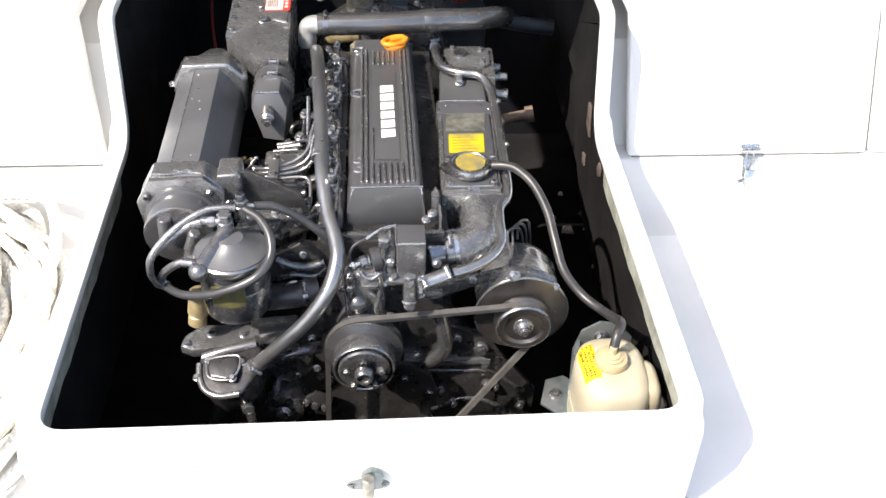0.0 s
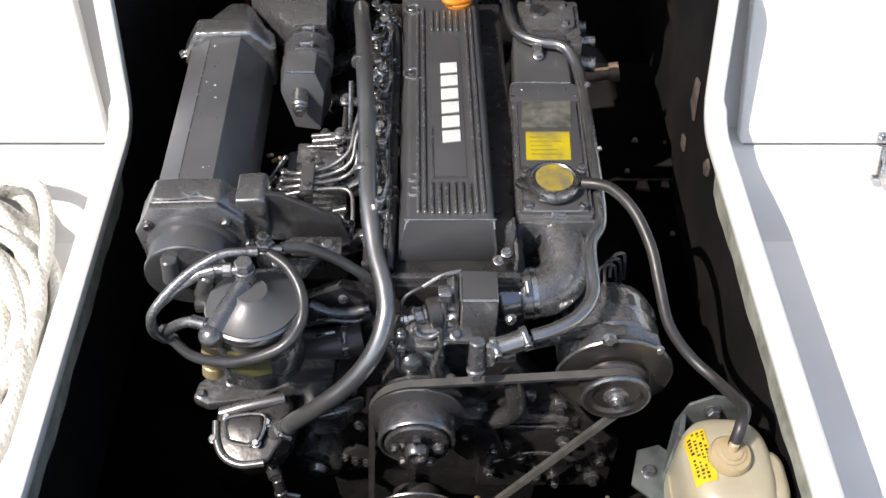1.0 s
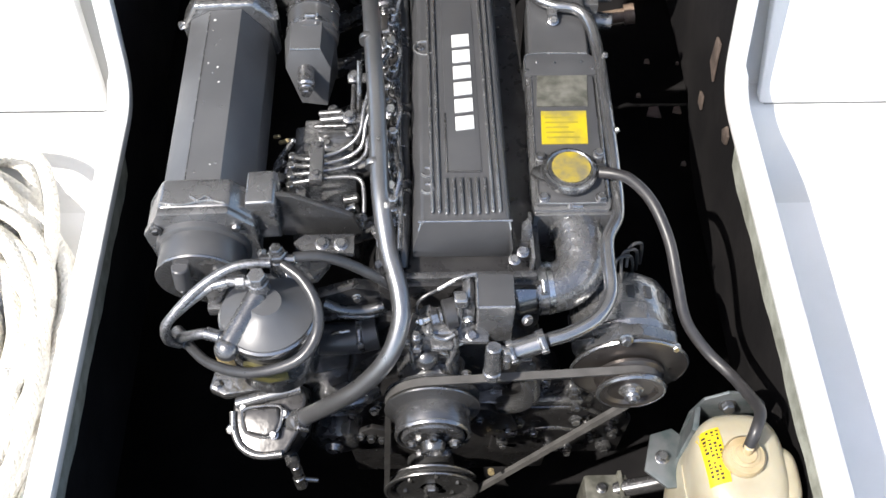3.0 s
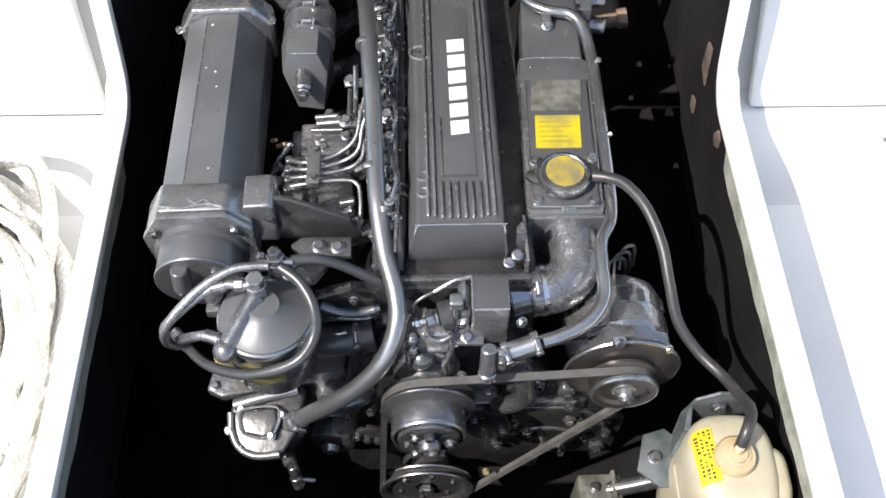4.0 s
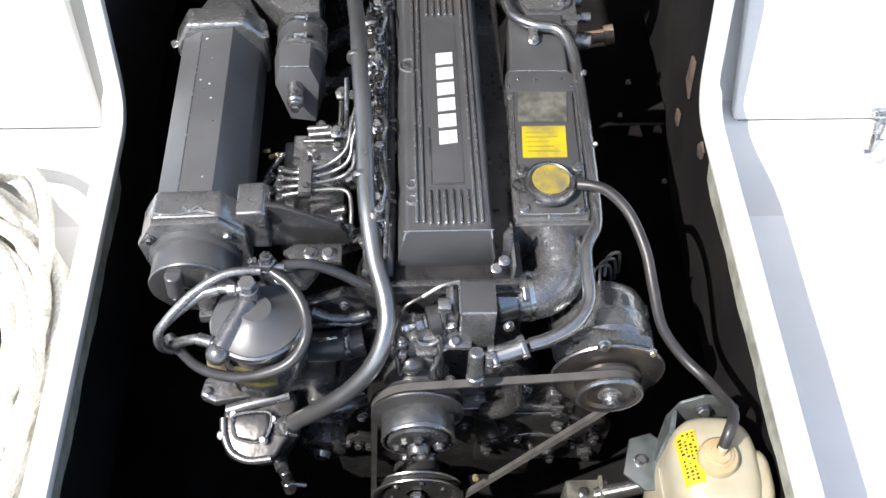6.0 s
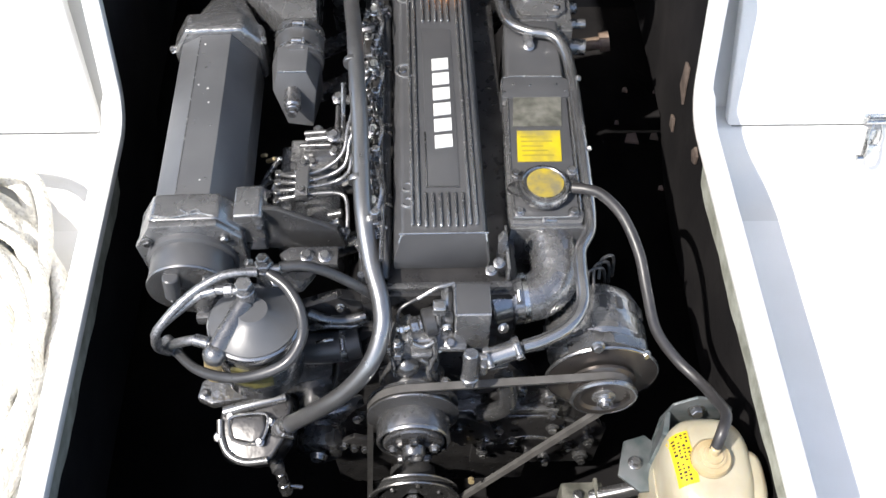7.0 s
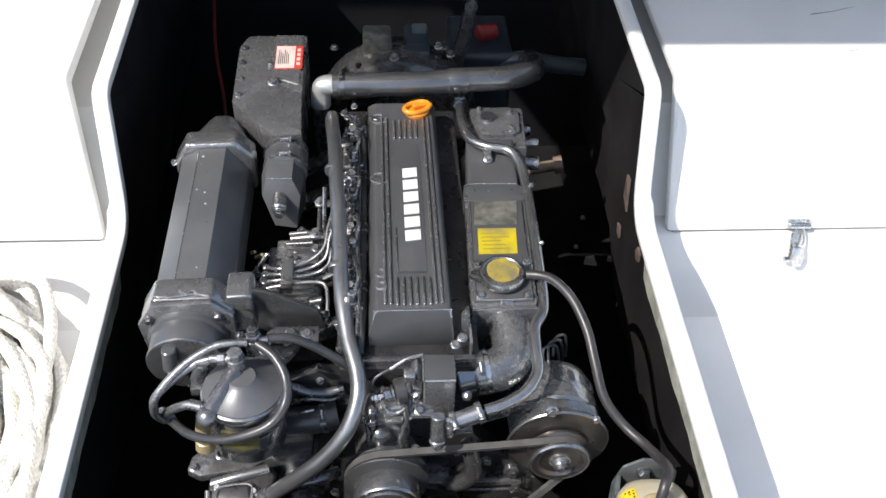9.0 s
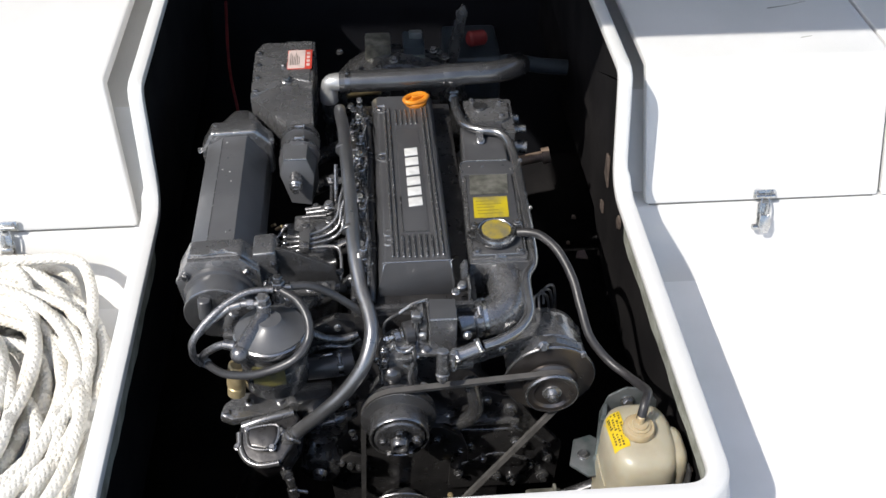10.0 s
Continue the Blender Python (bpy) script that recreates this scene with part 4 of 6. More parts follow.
for x, y in ((0.153, 1.832), (0.262, 1.834), (0.170, 1.850), (0.246, 1.850), (0.200, 1.848)):
    bolt(tank, (x, y, 0.3405), (0, 0, 1), 0.0035)
part("rear_block", prism(B(), [(0.180, 2.02), (0.300, 2.02), (0.305, 2.165), (0.185, 2.165)], "z", 0.14, 0.315, 0.006), PAINT, tank)
bm = prism(B(), [(0.195, 2.075), (0.205, 2.055), (0.27, 2.055), (0.29, 2.07), (0.293, 2.14), (0.275, 2.155), (0.21, 2.155), (0.195, 2.14)], "z", 0.315, 0.324, 0.003)
part("oval_cover", bm, PAINT, tank)
bm = lathe(B(), [(0.012, 0), (0.017, 0), (0.017, 0.006), (0.012, 0.006)], (0.222, 2.115, 0.324), (0, 0, 1), 20)
part("plug_ring", bm, STEEL, tank)
for at in ((0.272, 2.075, 0.324), (0.272, 2.135, 0.324), (0.205, 2.145, 0.324)):
    bolt(tank, at, (0, 0, 1), 0.008)
for a, b, r in (((0.295, 2.05, 0.25), (0.335, 2.045, 0.25), 0.016), ((0.295, 2.08, 0.28), (0.335, 2.08, 0.28), 0.010), ((0.295, 2.14, 0.27), (0.325, 2.14, 0.27), 0.013)):
    part("hose_stub", rod(B(), a, b, r), PAINT, tank)
plate = part("data_plate", prism(B(), [(0.162, 1.752), (0.246, 1.752), (0.252, 1.822), (0.168, 1.822)], "z", 0.3385, 0.340, 0.0), PLATE, tank, "worn green-grey metal data plate")
yellow = part("yellow_sticker", prism(B(), [(0.164, 1.672), (0.238, 1.672), (0.242, 1.742), (0.168, 1.742)], "z", 0.3382, 0.3394, 0.0), YELLOW, tank, "faded yellow warning sticker")
for k in range(5):
    part("print_bar", box(B(), (0.173, 1.684 + k * 0.0105, 0.3395), (0.226 - (k * 7 % 3) * 0.008, 1.6870 + k * 0.0105, 0.3399), 0.0), WORN_INK, yellow)
# filler cap with two ears
bm = lathe(B(), [(0, 0), (0.040, 0), (0.043, 0.004), (0.043, 0.012), (0.040, 0.017), (0.036, 0.018), (0.034, 0.016), (0, 0.0165)], (0.200, 1.606, 0.343), (0, 0, 1), 36)
filler = part("filler_cap", bm, STEEL, tank, "round pressure cap with two ears")
bm = prism(B(), [(-0.060, 0.008), (-0.054, 0.016), (-0.03, 0.022), (0.03, 0.022), (0.054, 0.012), (0.060, 0.0), (0.054, -0.010), (0.03, -0.022), (-0.03, -0.022), (-0.054, -0.002)], "z", 0.0, 0.008, 0.002)
bm.transform(Matrix.Translation((0.200, 1.606, 0.345)) @ pose(0, 0, 0, 0, 0, 8))
part("ears", bm, STEEL, filler)
part("cap_label", lathe(B(), [(0, 0), (0.030, 0), (0.030, 0.0012), (0, 0.0012)], (0.202, 1.608, 0.3595), (0, 0, 1), 32), WORN_YELLOW, filler, "faded yellow label disc")
part("filler_neck", lathe(B(), [(0.034, 0), (0.034, 0.012)], (0.200, 1.606, 0.334), (0, 0, 1), 28), PAINT, tank)
for at in ((0.158, 1.566, 0.338), (0.246, 1.564, 0.338), (0.160, 1.645, 0.339), (0.252, 1.650, 0.339)):
    bolt(tank, at, (0, -0.1, 1), 0.0095)
part("front_flange", prism(B(), [(0.142, 0.24), (0.262, 0.24), (0.262, 0.33), (0.142, 0.33)], "y", 1.538, 1.547, 0.003), CAST, tank)

# small steel pipe along the manifold and down to the water joint
PIPE = [(0.166, 2.205, 0.300), (0.164, 2.150, 0.318), (0.162, 2.085, 0.335), (0.172, 2.015, 0.346), (0.205, 1.982, 0.350), (0.248, 1.970, 0.350), (0.269, 1.940, 0.345), (0.277, 1.880, 0.338), (0.277, 1.754, 0.335),
        (0.275, 1.620, 0.330), (0.274, 1.567, 0.325), (0.268, 1.533, 0.325), (0.250, 1.497, 0.328), (0.246, 1.455, 0.326), (0.244, 1.405, 0.32), (0.220, 1.366, 0.315), (0.180, 1.347, 0.305), (0.150, 1.340, 0.30)]
part("steel_pipe", tube(B(), PIPE, 0.0105, 16, 6), PULLEY, engine, "bent grey steel coolant pipe")
bm = B()
rod(bm, (0.146, 1.339, 0.299), (0.092, 1.328, 0.285), 0.0155, 18, 0.003)
part("pipe_sleeve", bm, PULLEY, engine)
clamp(engine, (0.141, 1.338, 0.298), (0.04, 0.009, 0.012), 0.0168, 0.011, (0, -0.6, 1), CAST)
clamp(engine, (0.098, 1.329, 0.286), (0.04, 0.009, 0.012), 0.0168, 0.010, (0, -0.6, 1), CAST)
clamp(engine, (0.164, 2.19, 0.305), (0, 1, -0.35), 0.0105, 0.014, (0, 0, 1))
bm = box(B(), (0.198, 1.955, 0.335), (0.214, 1.985, 0.352), 0.003)
part("pipe_bracket", bm, PAINT, engine)
bolt(engine, (0.207, 1.952, 0.340), (0, -0.5, 1), 0.010)
bolt(engine, (0.286, 1.70, 0.338), (1, 0, 0.5), 0.006)
bolt(engine, (0.286, 1.86, 0.346), (0.3, 0, 1), 0.006)

# thermostat side: wide elbow hose, box, joint
part("elbow_hose", tube(B(), [(0.203, 1.570, 0.285), (0.207, 1.545, 0.290), (0.214, 1.512, 0.286), (0.210, 1.474, 0.276), (0.182, 1.452, 0.268), (0.142, 1.447, 0.264)], 0.0395, 24, 7), WRAP, engine, "wide painted rubber elbow hose")
clamp(engine, (0.204, 1.552, 0.289), (0.03, -1, 0), 0.0400, 0.010, (0.1, -0.2, 1), PULLEY)
clamp(engine, (0.150, 1.448, 0.265), (1, 0.1, 0.05), 0.0400, 0.013, (0, -0.5, 1), PULLEY)
part("clamp_band", lathe(B(), [(0.0402, -0.004), (0.0412, -0.004), (0.0412, 0.004), (0.0402, 0.004)], (0.162, 1.449, 0.266), (1, 0.1, 0.05), 26), CHROME, engine)
bm = B()
rod(bm, (0.142, 1.446, 0.264), (0.106, 1.437, 0.262), 0.032, 22, 0.003)
part("hose_neck", bm, PULLEY, engine)
stat_bm = prism(B(), [(0.047, 1.366), (0.101, 1.366), (0.102, 1.421), (0.048, 1.423)], "z", 0.250, 0.350, 0.004, 3)
stat = part("thermostat_box", stat_bm, PAINT, engine, "squared grey thermostat housing")
part("stat_lid", prism(B(), [(0.0485, 1.3675), (0.0995, 1.3675), (0.1005, 1.4195), (0.0495, 1.4215)], "z", 0.349, 0.3515, 0.001), COVER, stat)
# pale line for the highlight on the lid's edge
part("lid_edge", tube(B(), [(0.0480, 1.420, 0.3505), (0.0475, 1.395, 0.3505), (0.0475, 1.3675, 0.3505), (0.051, 1.3662, 0.3505), (0.075, 1.3662, 0.3505), (0.100, 1.3662, 0.3505)], 0.0024, 8), RIDGE, stat)
part("stat_flange", prism(B(), [(0.028, 0.225), (0.046, 0.225), (0.046, 0.330), (0.038, 0.342), (0.028, 0.332)], "y", 1.38, 1.43, 0.004), CAST, stat)
for at, ax in (((0.036, 1.375, 0.300), (0, -1, 0.3)), ((0.040, 1.372, 0.255), (0, -1, 0.3)), ((0.122, 1.378, 0.292), (0.4, -1, 0.6)), ((0.118, 1.462, 0.345), (0, -0.3, 1)), ((0.106, 1.455, 0.335), (0, -0.2, 1))):
    bolt(stat, at, ax, 0.009)
part("lifting_eye", prism(B(), [(0.118, 0.24), (0.126, 0.24), (0.132, 0.37), (0.125, 0.385), (0.117, 0.37)], "y", 1.485, 1.497, 0.003), PAINT, engine)
part("cover_strap", box(B(), (0.1305, 1.450, 0.250), (0.1355, 1.535, 0.346), 0.0015), CAST, engine, "thin upright strap plate")
part("sensor_wire", tube(B(), [(0.048, 1.423, 0.349), (0.022, 1.418, 0.345), (-0.007, 1.410, 0.329)], 0.0034, 8), RIDGE, engine, "pale sensor wire")
part("sensor_cable", tube(B(), [(-0.007, 1.410, 0.329), (-0.022, 1.405, 0.324), (-0.034, 1.400, 0.316), (-0.039, 1.396, 0.302), (-0.037, 1.392, 0.290)], 0.0026, 8), BLACK_RUBBER, engine)
sender = part("temperature_sender", rod(B(), (0.021, 1.390, 0.299), (0.000, 1.386, 0.297), 0.0225, 24, 0.003), BLACK_RUBBER, engine, "black temperature sender with a bright terminal")
bm = B()
rod(bm, (0.000, 1.386, 0.297), (-0.006, 1.385, 0.296), 0.014, 18)
rod(bm, (-0.006, 1.385, 0.296), (-0.019, 1.382, 0.294), 0.0125, 6, 0.002)
part("terminal_nut", bm, STEEL, sender)
bm = B()
rod(bm, (-0.019, 1.382, 0.294), (-0.041, 1.378, 0.291), 0.0052, 12)
rod(bm, (-0.029, 1.380, 0.2925), (-0.037, 1.3785, 0.2915), 0.008, 6)
part("terminal_pin", bm, CHROME, sender)
bm = box(B(), (0.0195, 1.374, 0.262), (0.0275, 1.386, 0.352), 0.003, 3)
box(bm, (0.014, 1.372, 0.336), (0.034, 1.392, 0.356), 0.005, 3)
part("stat_column", bm, CAST, stat)
part("stat_foot", prism(B(), [(0.016, 1.356), (0.066, 1.354), (0.068, 1.385), (0.020, 1.390)], "z", 0.262, 0.270, 0.002), CAST, stat)
bolt(stat, (0.042, 1.366, 0.270), (0, -0.4, 1), 0.010)
bolt(stat, (0.024, 1.362, 0.262), (0, -0.8, 0.5), 0.008)
bm = B()
rod(bm, (0.070, 1.324, 0.312), (0.069, 1.311, 0.264), 0.0122, 8, 0.002)
rod(bm, (0.069, 1.311, 0.264), (0.069, 1.309, 0.258), 0.0140, 18, 0.002)
rod(bm, (0.069, 1.309, 0.258), (0.069, 1.306, 0.246), 0.0105, 6, 0.002)
rod(bm, (0.069, 1.306, 0.246), (0.069, 1.3055, 0.242), 0.0055, 10)
rod(bm, (0.073, 1.33, 0.280), (0.100, 1.328, 0.287), 0.0105, 14)
part("drain_tee", bm, CAST, engine, "cast tee fitting with a drain plug")
for at, ax, r in (((0.090, 1.318, 0.268), (0.3, -0.8, 0.5), 0.0065),):
    bolt(engine, at, ax, r)
part("tee_strap", box(B(), (0.083, 1.312, 0.262), (0.094, 1.322, 0.312), 0.003, 3), CAST, engine)
part("strap_screw", rod(B(), (0.0885, 1.310, 0.300), (0.0885, 1.304, 0.286), 0.0055, 10), STEEL, engine)
part("lower_flange", prism(B(), [(0.086, 1.330), (0.130, 1.334), (0.132, 1.350), (0.090, 1.352)], "z", 0.246, 0.254, 0.002), CAST, engine)
# cast pump body between thermostat and pulley
bm = lathe(B(), [(0, -0.02), (0.046, -0.02), (0.050, -0.01), (0.055, 0.03), (0.07, 0.05)], (-0.018, 1.355, 0.14), (0, 1, 0), 28)
part("water_pump", bm, BLOCK, engine, "cast circulating pump body")
case_bm = prism(B(), [(-0.052, 0.165), (0.020, 0.165), (0.026, 0.215), (0.020, 0.284), (-0.012, 0.280), (-0.022, 0.288), (-0.050, 0.262)], "y", 1.362, 1.412, 0.006, 3)
pump_case = part("pump_case", case_bm, PAINT, engine, "ribbed cast pump case")
bm = lathe(B(), [(0, 0.020), (0.009, 0.018), (0.017, 0.012), (0.022, 0.0), (0.024, -0.02)], (-0.026, 1.360, 0.216), (-0.1, -0.8, 0.6), 24)
part("case_dome", bm, DRUM, pump_case)
for pts, r in (([(0.016, 1.360, 0.288), (0.019, 1.356, 0.262), (0.013, 1.353, 0.235), (0.008, 1.350, 0.212), (0.013, 1.347, 0.185)], 0.0048), ([(-0.020, 1.362, 0.291), (-0.014, 1.359, 0.281), (0.000, 1.357, 0.277), (0.010, 1.358, 0.281), (0.017, 1.360, 0.288)], 0.0042),
               ([(-0.004, 1.352, 0.246), (0.004, 1.351, 0.240), (0.010, 1.352, 0.228)], 0.0036), ([(-0.050, 1.360, 0.250), (-0.046, 1.356, 0.225), (-0.044, 1.353, 0.195)], 0.0040)):
    part("case_ridge", tube(B(), pts, r, 10, 5), CAST, pump_case)
part("case_shelf", prism(B(), [(-0.018, 1.345), (0.012, 1.345), (0.016, 1.366), (-0.020, 1.366)], "z", 0.262, 0.268, 0.002), CAST, pump_case)
bm = B()
rod(bm, (-0.040, 1.356, 0.236), (-0.040, 1.360, 0.290), 0.0062, 12)
rod(bm, (-0.040, 1.357, 0.250), (-0.040, 1.358, 0.262), 0.0105, 6)
rod(bm, (-0.040, 1.359, 0.274), (-0.040, 1.360, 0.284), 0.0095, 6)
part("case_stud", bm, STEEL, pump_case)
for at in ((-0.053, 1.371, 0.240), (0.035, 1.343, 0.195)):
    bolt(engine, at, (0, -1, 0.2), 0.008)
part("head_flange", box(B(), (-0.06, 1.436, 0.300), (0.14, 1.448, 0.318), 0.003), BLOCK, engine)

# pulleys and belt
def pulley(name, x, z, y0, profile, label):
    return part(name, lathe(B(), profile, (x, y0, z), (0, 1, 0), 44), DRUM, engine, label)


WPX, WPZ, CX, CZ, AX, AZ = -0.017, 0.131, -0.018, -0.235, 0.285, 0.184
wp = pulley("pump_pulley", WPX, WPZ, 1.258, [(0, 0.018), (0.050, 0.018), (0.0525, 0.013), (0.0545, 0.009), (0.0565, 0.009), (0.0585, 0.012), (0.0585, 0.046), (0.066, 0.050), (0.0735, 0.054), (0.0735, 0.058), (0.063, 0.066), (0.063, 0.070), (0.0745, 0.076), (0.0745, 0.080), (0, 0.080)], "grey drum-shaped pump pulley")
part("front_rim", hoop(B(), [(0.0530, 0.002), (0.0548, 0.0), (0.0572, 0.0), (0.0592, 0.003), (0.0592, 0.006), (0.0580, 0.007)], (WPX, 1.2655, WPZ), (0, 1, 0), 48), PULLEY, wp)
part("back_rim", hoop(B(), [(0.0725, 0.0), (0.0742, 0.0006), (0.0748, 0.003), (0.0735, 0.0048)], (WPX, 1.3115, WPZ), (0, 1, 0), 48), PULLEY, wp)
for k in range(5):
    a = radians(18 + 72 * k)
    bolt(wp, (WPX + 0.034 * math.cos(a), 1.254, WPZ + 0.034 * math.sin(a)), (0, -1, 0), 0.0095)
part("bolt_plate", lathe(B(), [(0, 0), (0.046, 0), (0.049, 0.003), (0.049, 0.014)], (WPX, 1.262, WPZ), (0, 1, 0), 32), BLOCK, wp)
part("hub", lathe(B(), [(0, -0.008), (0.010, -0.008), (0.011, -0.013), (0.014, -0.014), (0.017, -0.011), (0.019, 0.002)], (WPX, 1.254, WPZ), (0, 1, 0), 20), BLOCK, wp)
CF = 1.316
cp = pulley("crank_pulley", CX, CZ, CF, [(0, 0.008), (0.068, 0.008), (0.074, 0.002), (0.080, 0.0), (0.086, 0.0), (0.088, 0.002), (0.088, 0.003), (0.080, 0.007), (0.080, 0.012), (0.087, 0.016), (0.087, 0.018), (0.052, 0.021), (0.050, 0.028), (0.045, 0.062), (0.036, 0.068), (0, 0.068)], "grooved crank pulley on a short neck")
for y0, r0 in ((-0.001, 0.0835), (0.0145, 0.0830)):
    part("pulley_rim", hoop(B(), [(r0, 0.0), (r0 + 0.004, 0.0005), (r0 + 0.0052, 0.003), (r0 + 0.004, 0.005), (r0, 0.005)], (CX, CF + y0, CZ), (0, 1, 0), 48), PULLEY, cp)
for k in range(6):
    a = radians(20 + 60 * k)
    bolt(cp, (CX + 0.052 * math.cos(a), CF + 0.010, CZ + 0.052 * math.sin(a)), (0, -1, 0), 0.006)
part("hub", lathe(B(), [(0, -0.014), (0.012, -0.014), (0.014, -0.010), (0.014, -0.002), (0.022, -0.002), (0.022, 0.010)], (CX, CF + 0.010, CZ), (0, 1, 0), 6), STEEL, cp)


def belt(circles, y, half=0.0065, thick=0.009):
    """A belt drawn tight round circles (x, z, r): the hull of their outlines."""
    pts = [(x + r * math.cos(k * math.tau / 72), z + r * math.sin(k * math.tau / 72)) for x, z, r in circles for k in range(72)]
    pts = sorted(set(pts))

    def half_hull(seq):
        out = []
        for p in seq:
            while len(out) > 1 and (out[-1][0] - out[-2][0]) * (p[1] - out[-2][1]) - (out[-1][1] - out[-2][1]) * (p[0] - out[-2][0]) <= 0:
                out.pop()
            out.append(p)
        return out[:-1]

    hull = half_hull(pts) + half_hull(pts[::-1])
    mid = [sum(p[i] for p in hull) / len(hull) for i in (0, 1)]
    bm, rows, n = B(), [], len(hull)
    for i, p in enumerate(hull):
        t = Vector((hull[(i + 1) % n][0] - hull[i - 1][0], hull[(i + 1) % n][1] - hull[i - 1][1])).normalized()
        o = Vector((t.y, -t.x))
        q = Vector(p)
        a, b = q + o * 0.001, q - o * thick
        rows.append([bm.verts.new((a.x, y - half, a.y)), bm.verts.new((a.x, y + half, a.y)), bm.verts.new((b.x, y + half * 0.6, b.y)), bm.verts.new((b.x, y - half * 0.6, b.y))])
    for i in range(n):
        a, b = rows[i], rows[(i + 1) % n]
        for k in range(4):
            bm.faces.new((a[k], a[(k + 1) % 4], b[(k + 1) % 4], b[k]))
    return bm


part("drive_belt", belt([(WPX, WPZ, 0.073), (CX, CZ, 0.087), (AX, AZ, 0.047)], 1.325), BELT, engine, "worn black rubber drive belt")

# alternator
bm = lathe(B(), [(0, 0), (0.060, 0), (0.072, 0.006), (0.078, 0.016), (0.080, 0.030), (0.082, 0.032), (0.082, 0.060), (0.080, 0.062), (0.080, 0.095), (0.074, 0.115), (0.060, 0.128), (0, 0.13)], (AX, 1.362, AZ), (0, 1, 0), 40)
alt = part("alternator", bm, CAST, engine, "cast alternator with slotted case")
for k in range(9):
    a = radians(28 + 20 * k)
    part("slot", box(B(), (-0.006, 1.432, 0.0), (0.006, 1.452, 0.004), 0.001), BLACK_RUBBER, alt).matrix_basis = Matrix.Translation((AX + 0.0785 * math.cos(a), 0, AZ + 0.0785 * math.sin(a))) @ pose(0, 0, 0, 0, 90 - math.degrees(a), 0)
part("fan_disc", lathe(B(), [(0.03, 0), (0.083, 0), (0.090, 0.002), (0.091, 0.005), (0.088, 0.008), (0.03, 0.008)], (AX, 1.346, AZ + 0.004), (0, 1, 0), 44), FAN_METAL, alt, "brown-grey fan disc")
bm = lathe(B(), [(0.012, 0.003), (0.036, 0.003), (0.041, -0.002), (0.050, -0.003), (0.053, 0.0), (0.053, 0.004), (0.042, 0.013), (0.042, 0.016), (0.054, 0.024), (0.054, 0.029), (0.02, 0.032)], (AX, 1.312, AZ), (0, 1, 0), 40)
part("belt_pulley", bm, FAN_METAL, alt)
part("fan_edge", hoop(B(), [(0.0885, 0.0), (0.0905, 0.0008), (0.0918, 0.0035), (0.0905, 0.006)], (AX, 1.3455, AZ + 0.004), (0, 1, 0), 48), PULLEY, alt)
part("pulley_edge", hoop(B(), [(0.0485, -0.0035), (0.0515, -0.0038), (0.0540, -0.0010), (0.0538, 0.0025)], (AX, 1.312, AZ), (0, 1, 0), 44), PULLEY, alt)
bm = lathe(B(), [(0, -0.018), (0.007, -0.018), (0.008, -0.012), (0.012, -0.012), (0.013, -0.009), (0.012, -0.007), (0.014, -0.005), (0.013, -0.003), (0.015, -0.001), (0.019, 0.0), (0.020, 0.004)], (AX, 1.312, AZ), (0, 1, 0), 18)
part("shaft_nut", bm, CAST, alt)
bm = prism(B(), [(0.225, 0.250), (0.262, 0.285), (0.290, 0.288), (0.345, 0.262), (0.350, 0.250), (0.29, 0.262), (0.25, 0.245)], "y", 1.352, 1.372, 0.003)
part("adjuster_ear", bm, BLOCK, alt)
bolt(alt, (0.265, 1.347, 0.284), (0, -1, 0.4), 0.011)
bolt(alt, (0.345, 1.350, 0.252), (0, -1, 0.4), 0.008)
for k in range(3):
    y = 1.47 + 0.012 * k
    part("alternator_wire", tube(B(), [(0.27 + 0.01 * k, y, 0.25), (0.27 + 0.012 * k, y + 0.02, 0.275), (0.295 + 0.01 * k, y + 0.03, 0.27), (0.31 + 0.008 * k, y + 0.04, 0.20)], 0.0028, 8), BLACK_RUBBER, alt)
part("adjuster_strap", prism(B(), [(0.095, 0.215), (0.12, 0.212), (0.262, 0.268), (0.272, 0.283), (0.255, 0.286), (0.10, 0.238)], "y", 1.368, 1.376, 0.002), BLOCK, engine)
bolt(engine, (0.19, 1.367, 0.258), (0, -1, 0.3), 0.008)
# lit clutter low beside the belt
part("bypass_elbow", tube(B(), [(0.128, 1.352, 0.190), (0.136, 1.346, 0.150), (0.140, 1.345, 0.110), (0.126, 1.347, 0.078), (0.098, 1.355, 0.052)], 0.0155, 16), PULLEY, engine)
for x, z, s in ((0.166, 0.103, 0.008), (0.216, 0.072, 0.012), (0.198, -0.157, 0.008), (0.232, -0.173, 0.010), (0.300, -0.165, 0.012), (0.112, -0.137, 0.009), (0.135, -0.046, 0.009), (0.249, -0.041, 0.008), (0.163, -0.086, 0.009), (0.305, -0.097, 0.010), (0.270, -0.120, 0.007)):
    part("case_boss", rod(B(), (x, 1.386, z), (x, 1.364, z + 0.001), s * 1.25, 14, 0.002), BLOCK, engine)
    bolt(engine, (x, 1.364, z + 0.002), (0, -1, 0.25), s)
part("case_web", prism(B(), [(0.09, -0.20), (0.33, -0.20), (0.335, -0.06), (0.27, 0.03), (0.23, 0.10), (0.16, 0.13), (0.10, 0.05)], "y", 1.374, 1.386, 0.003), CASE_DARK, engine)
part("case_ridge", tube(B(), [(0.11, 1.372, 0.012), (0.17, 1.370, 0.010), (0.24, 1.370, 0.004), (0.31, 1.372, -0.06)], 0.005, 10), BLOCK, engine)
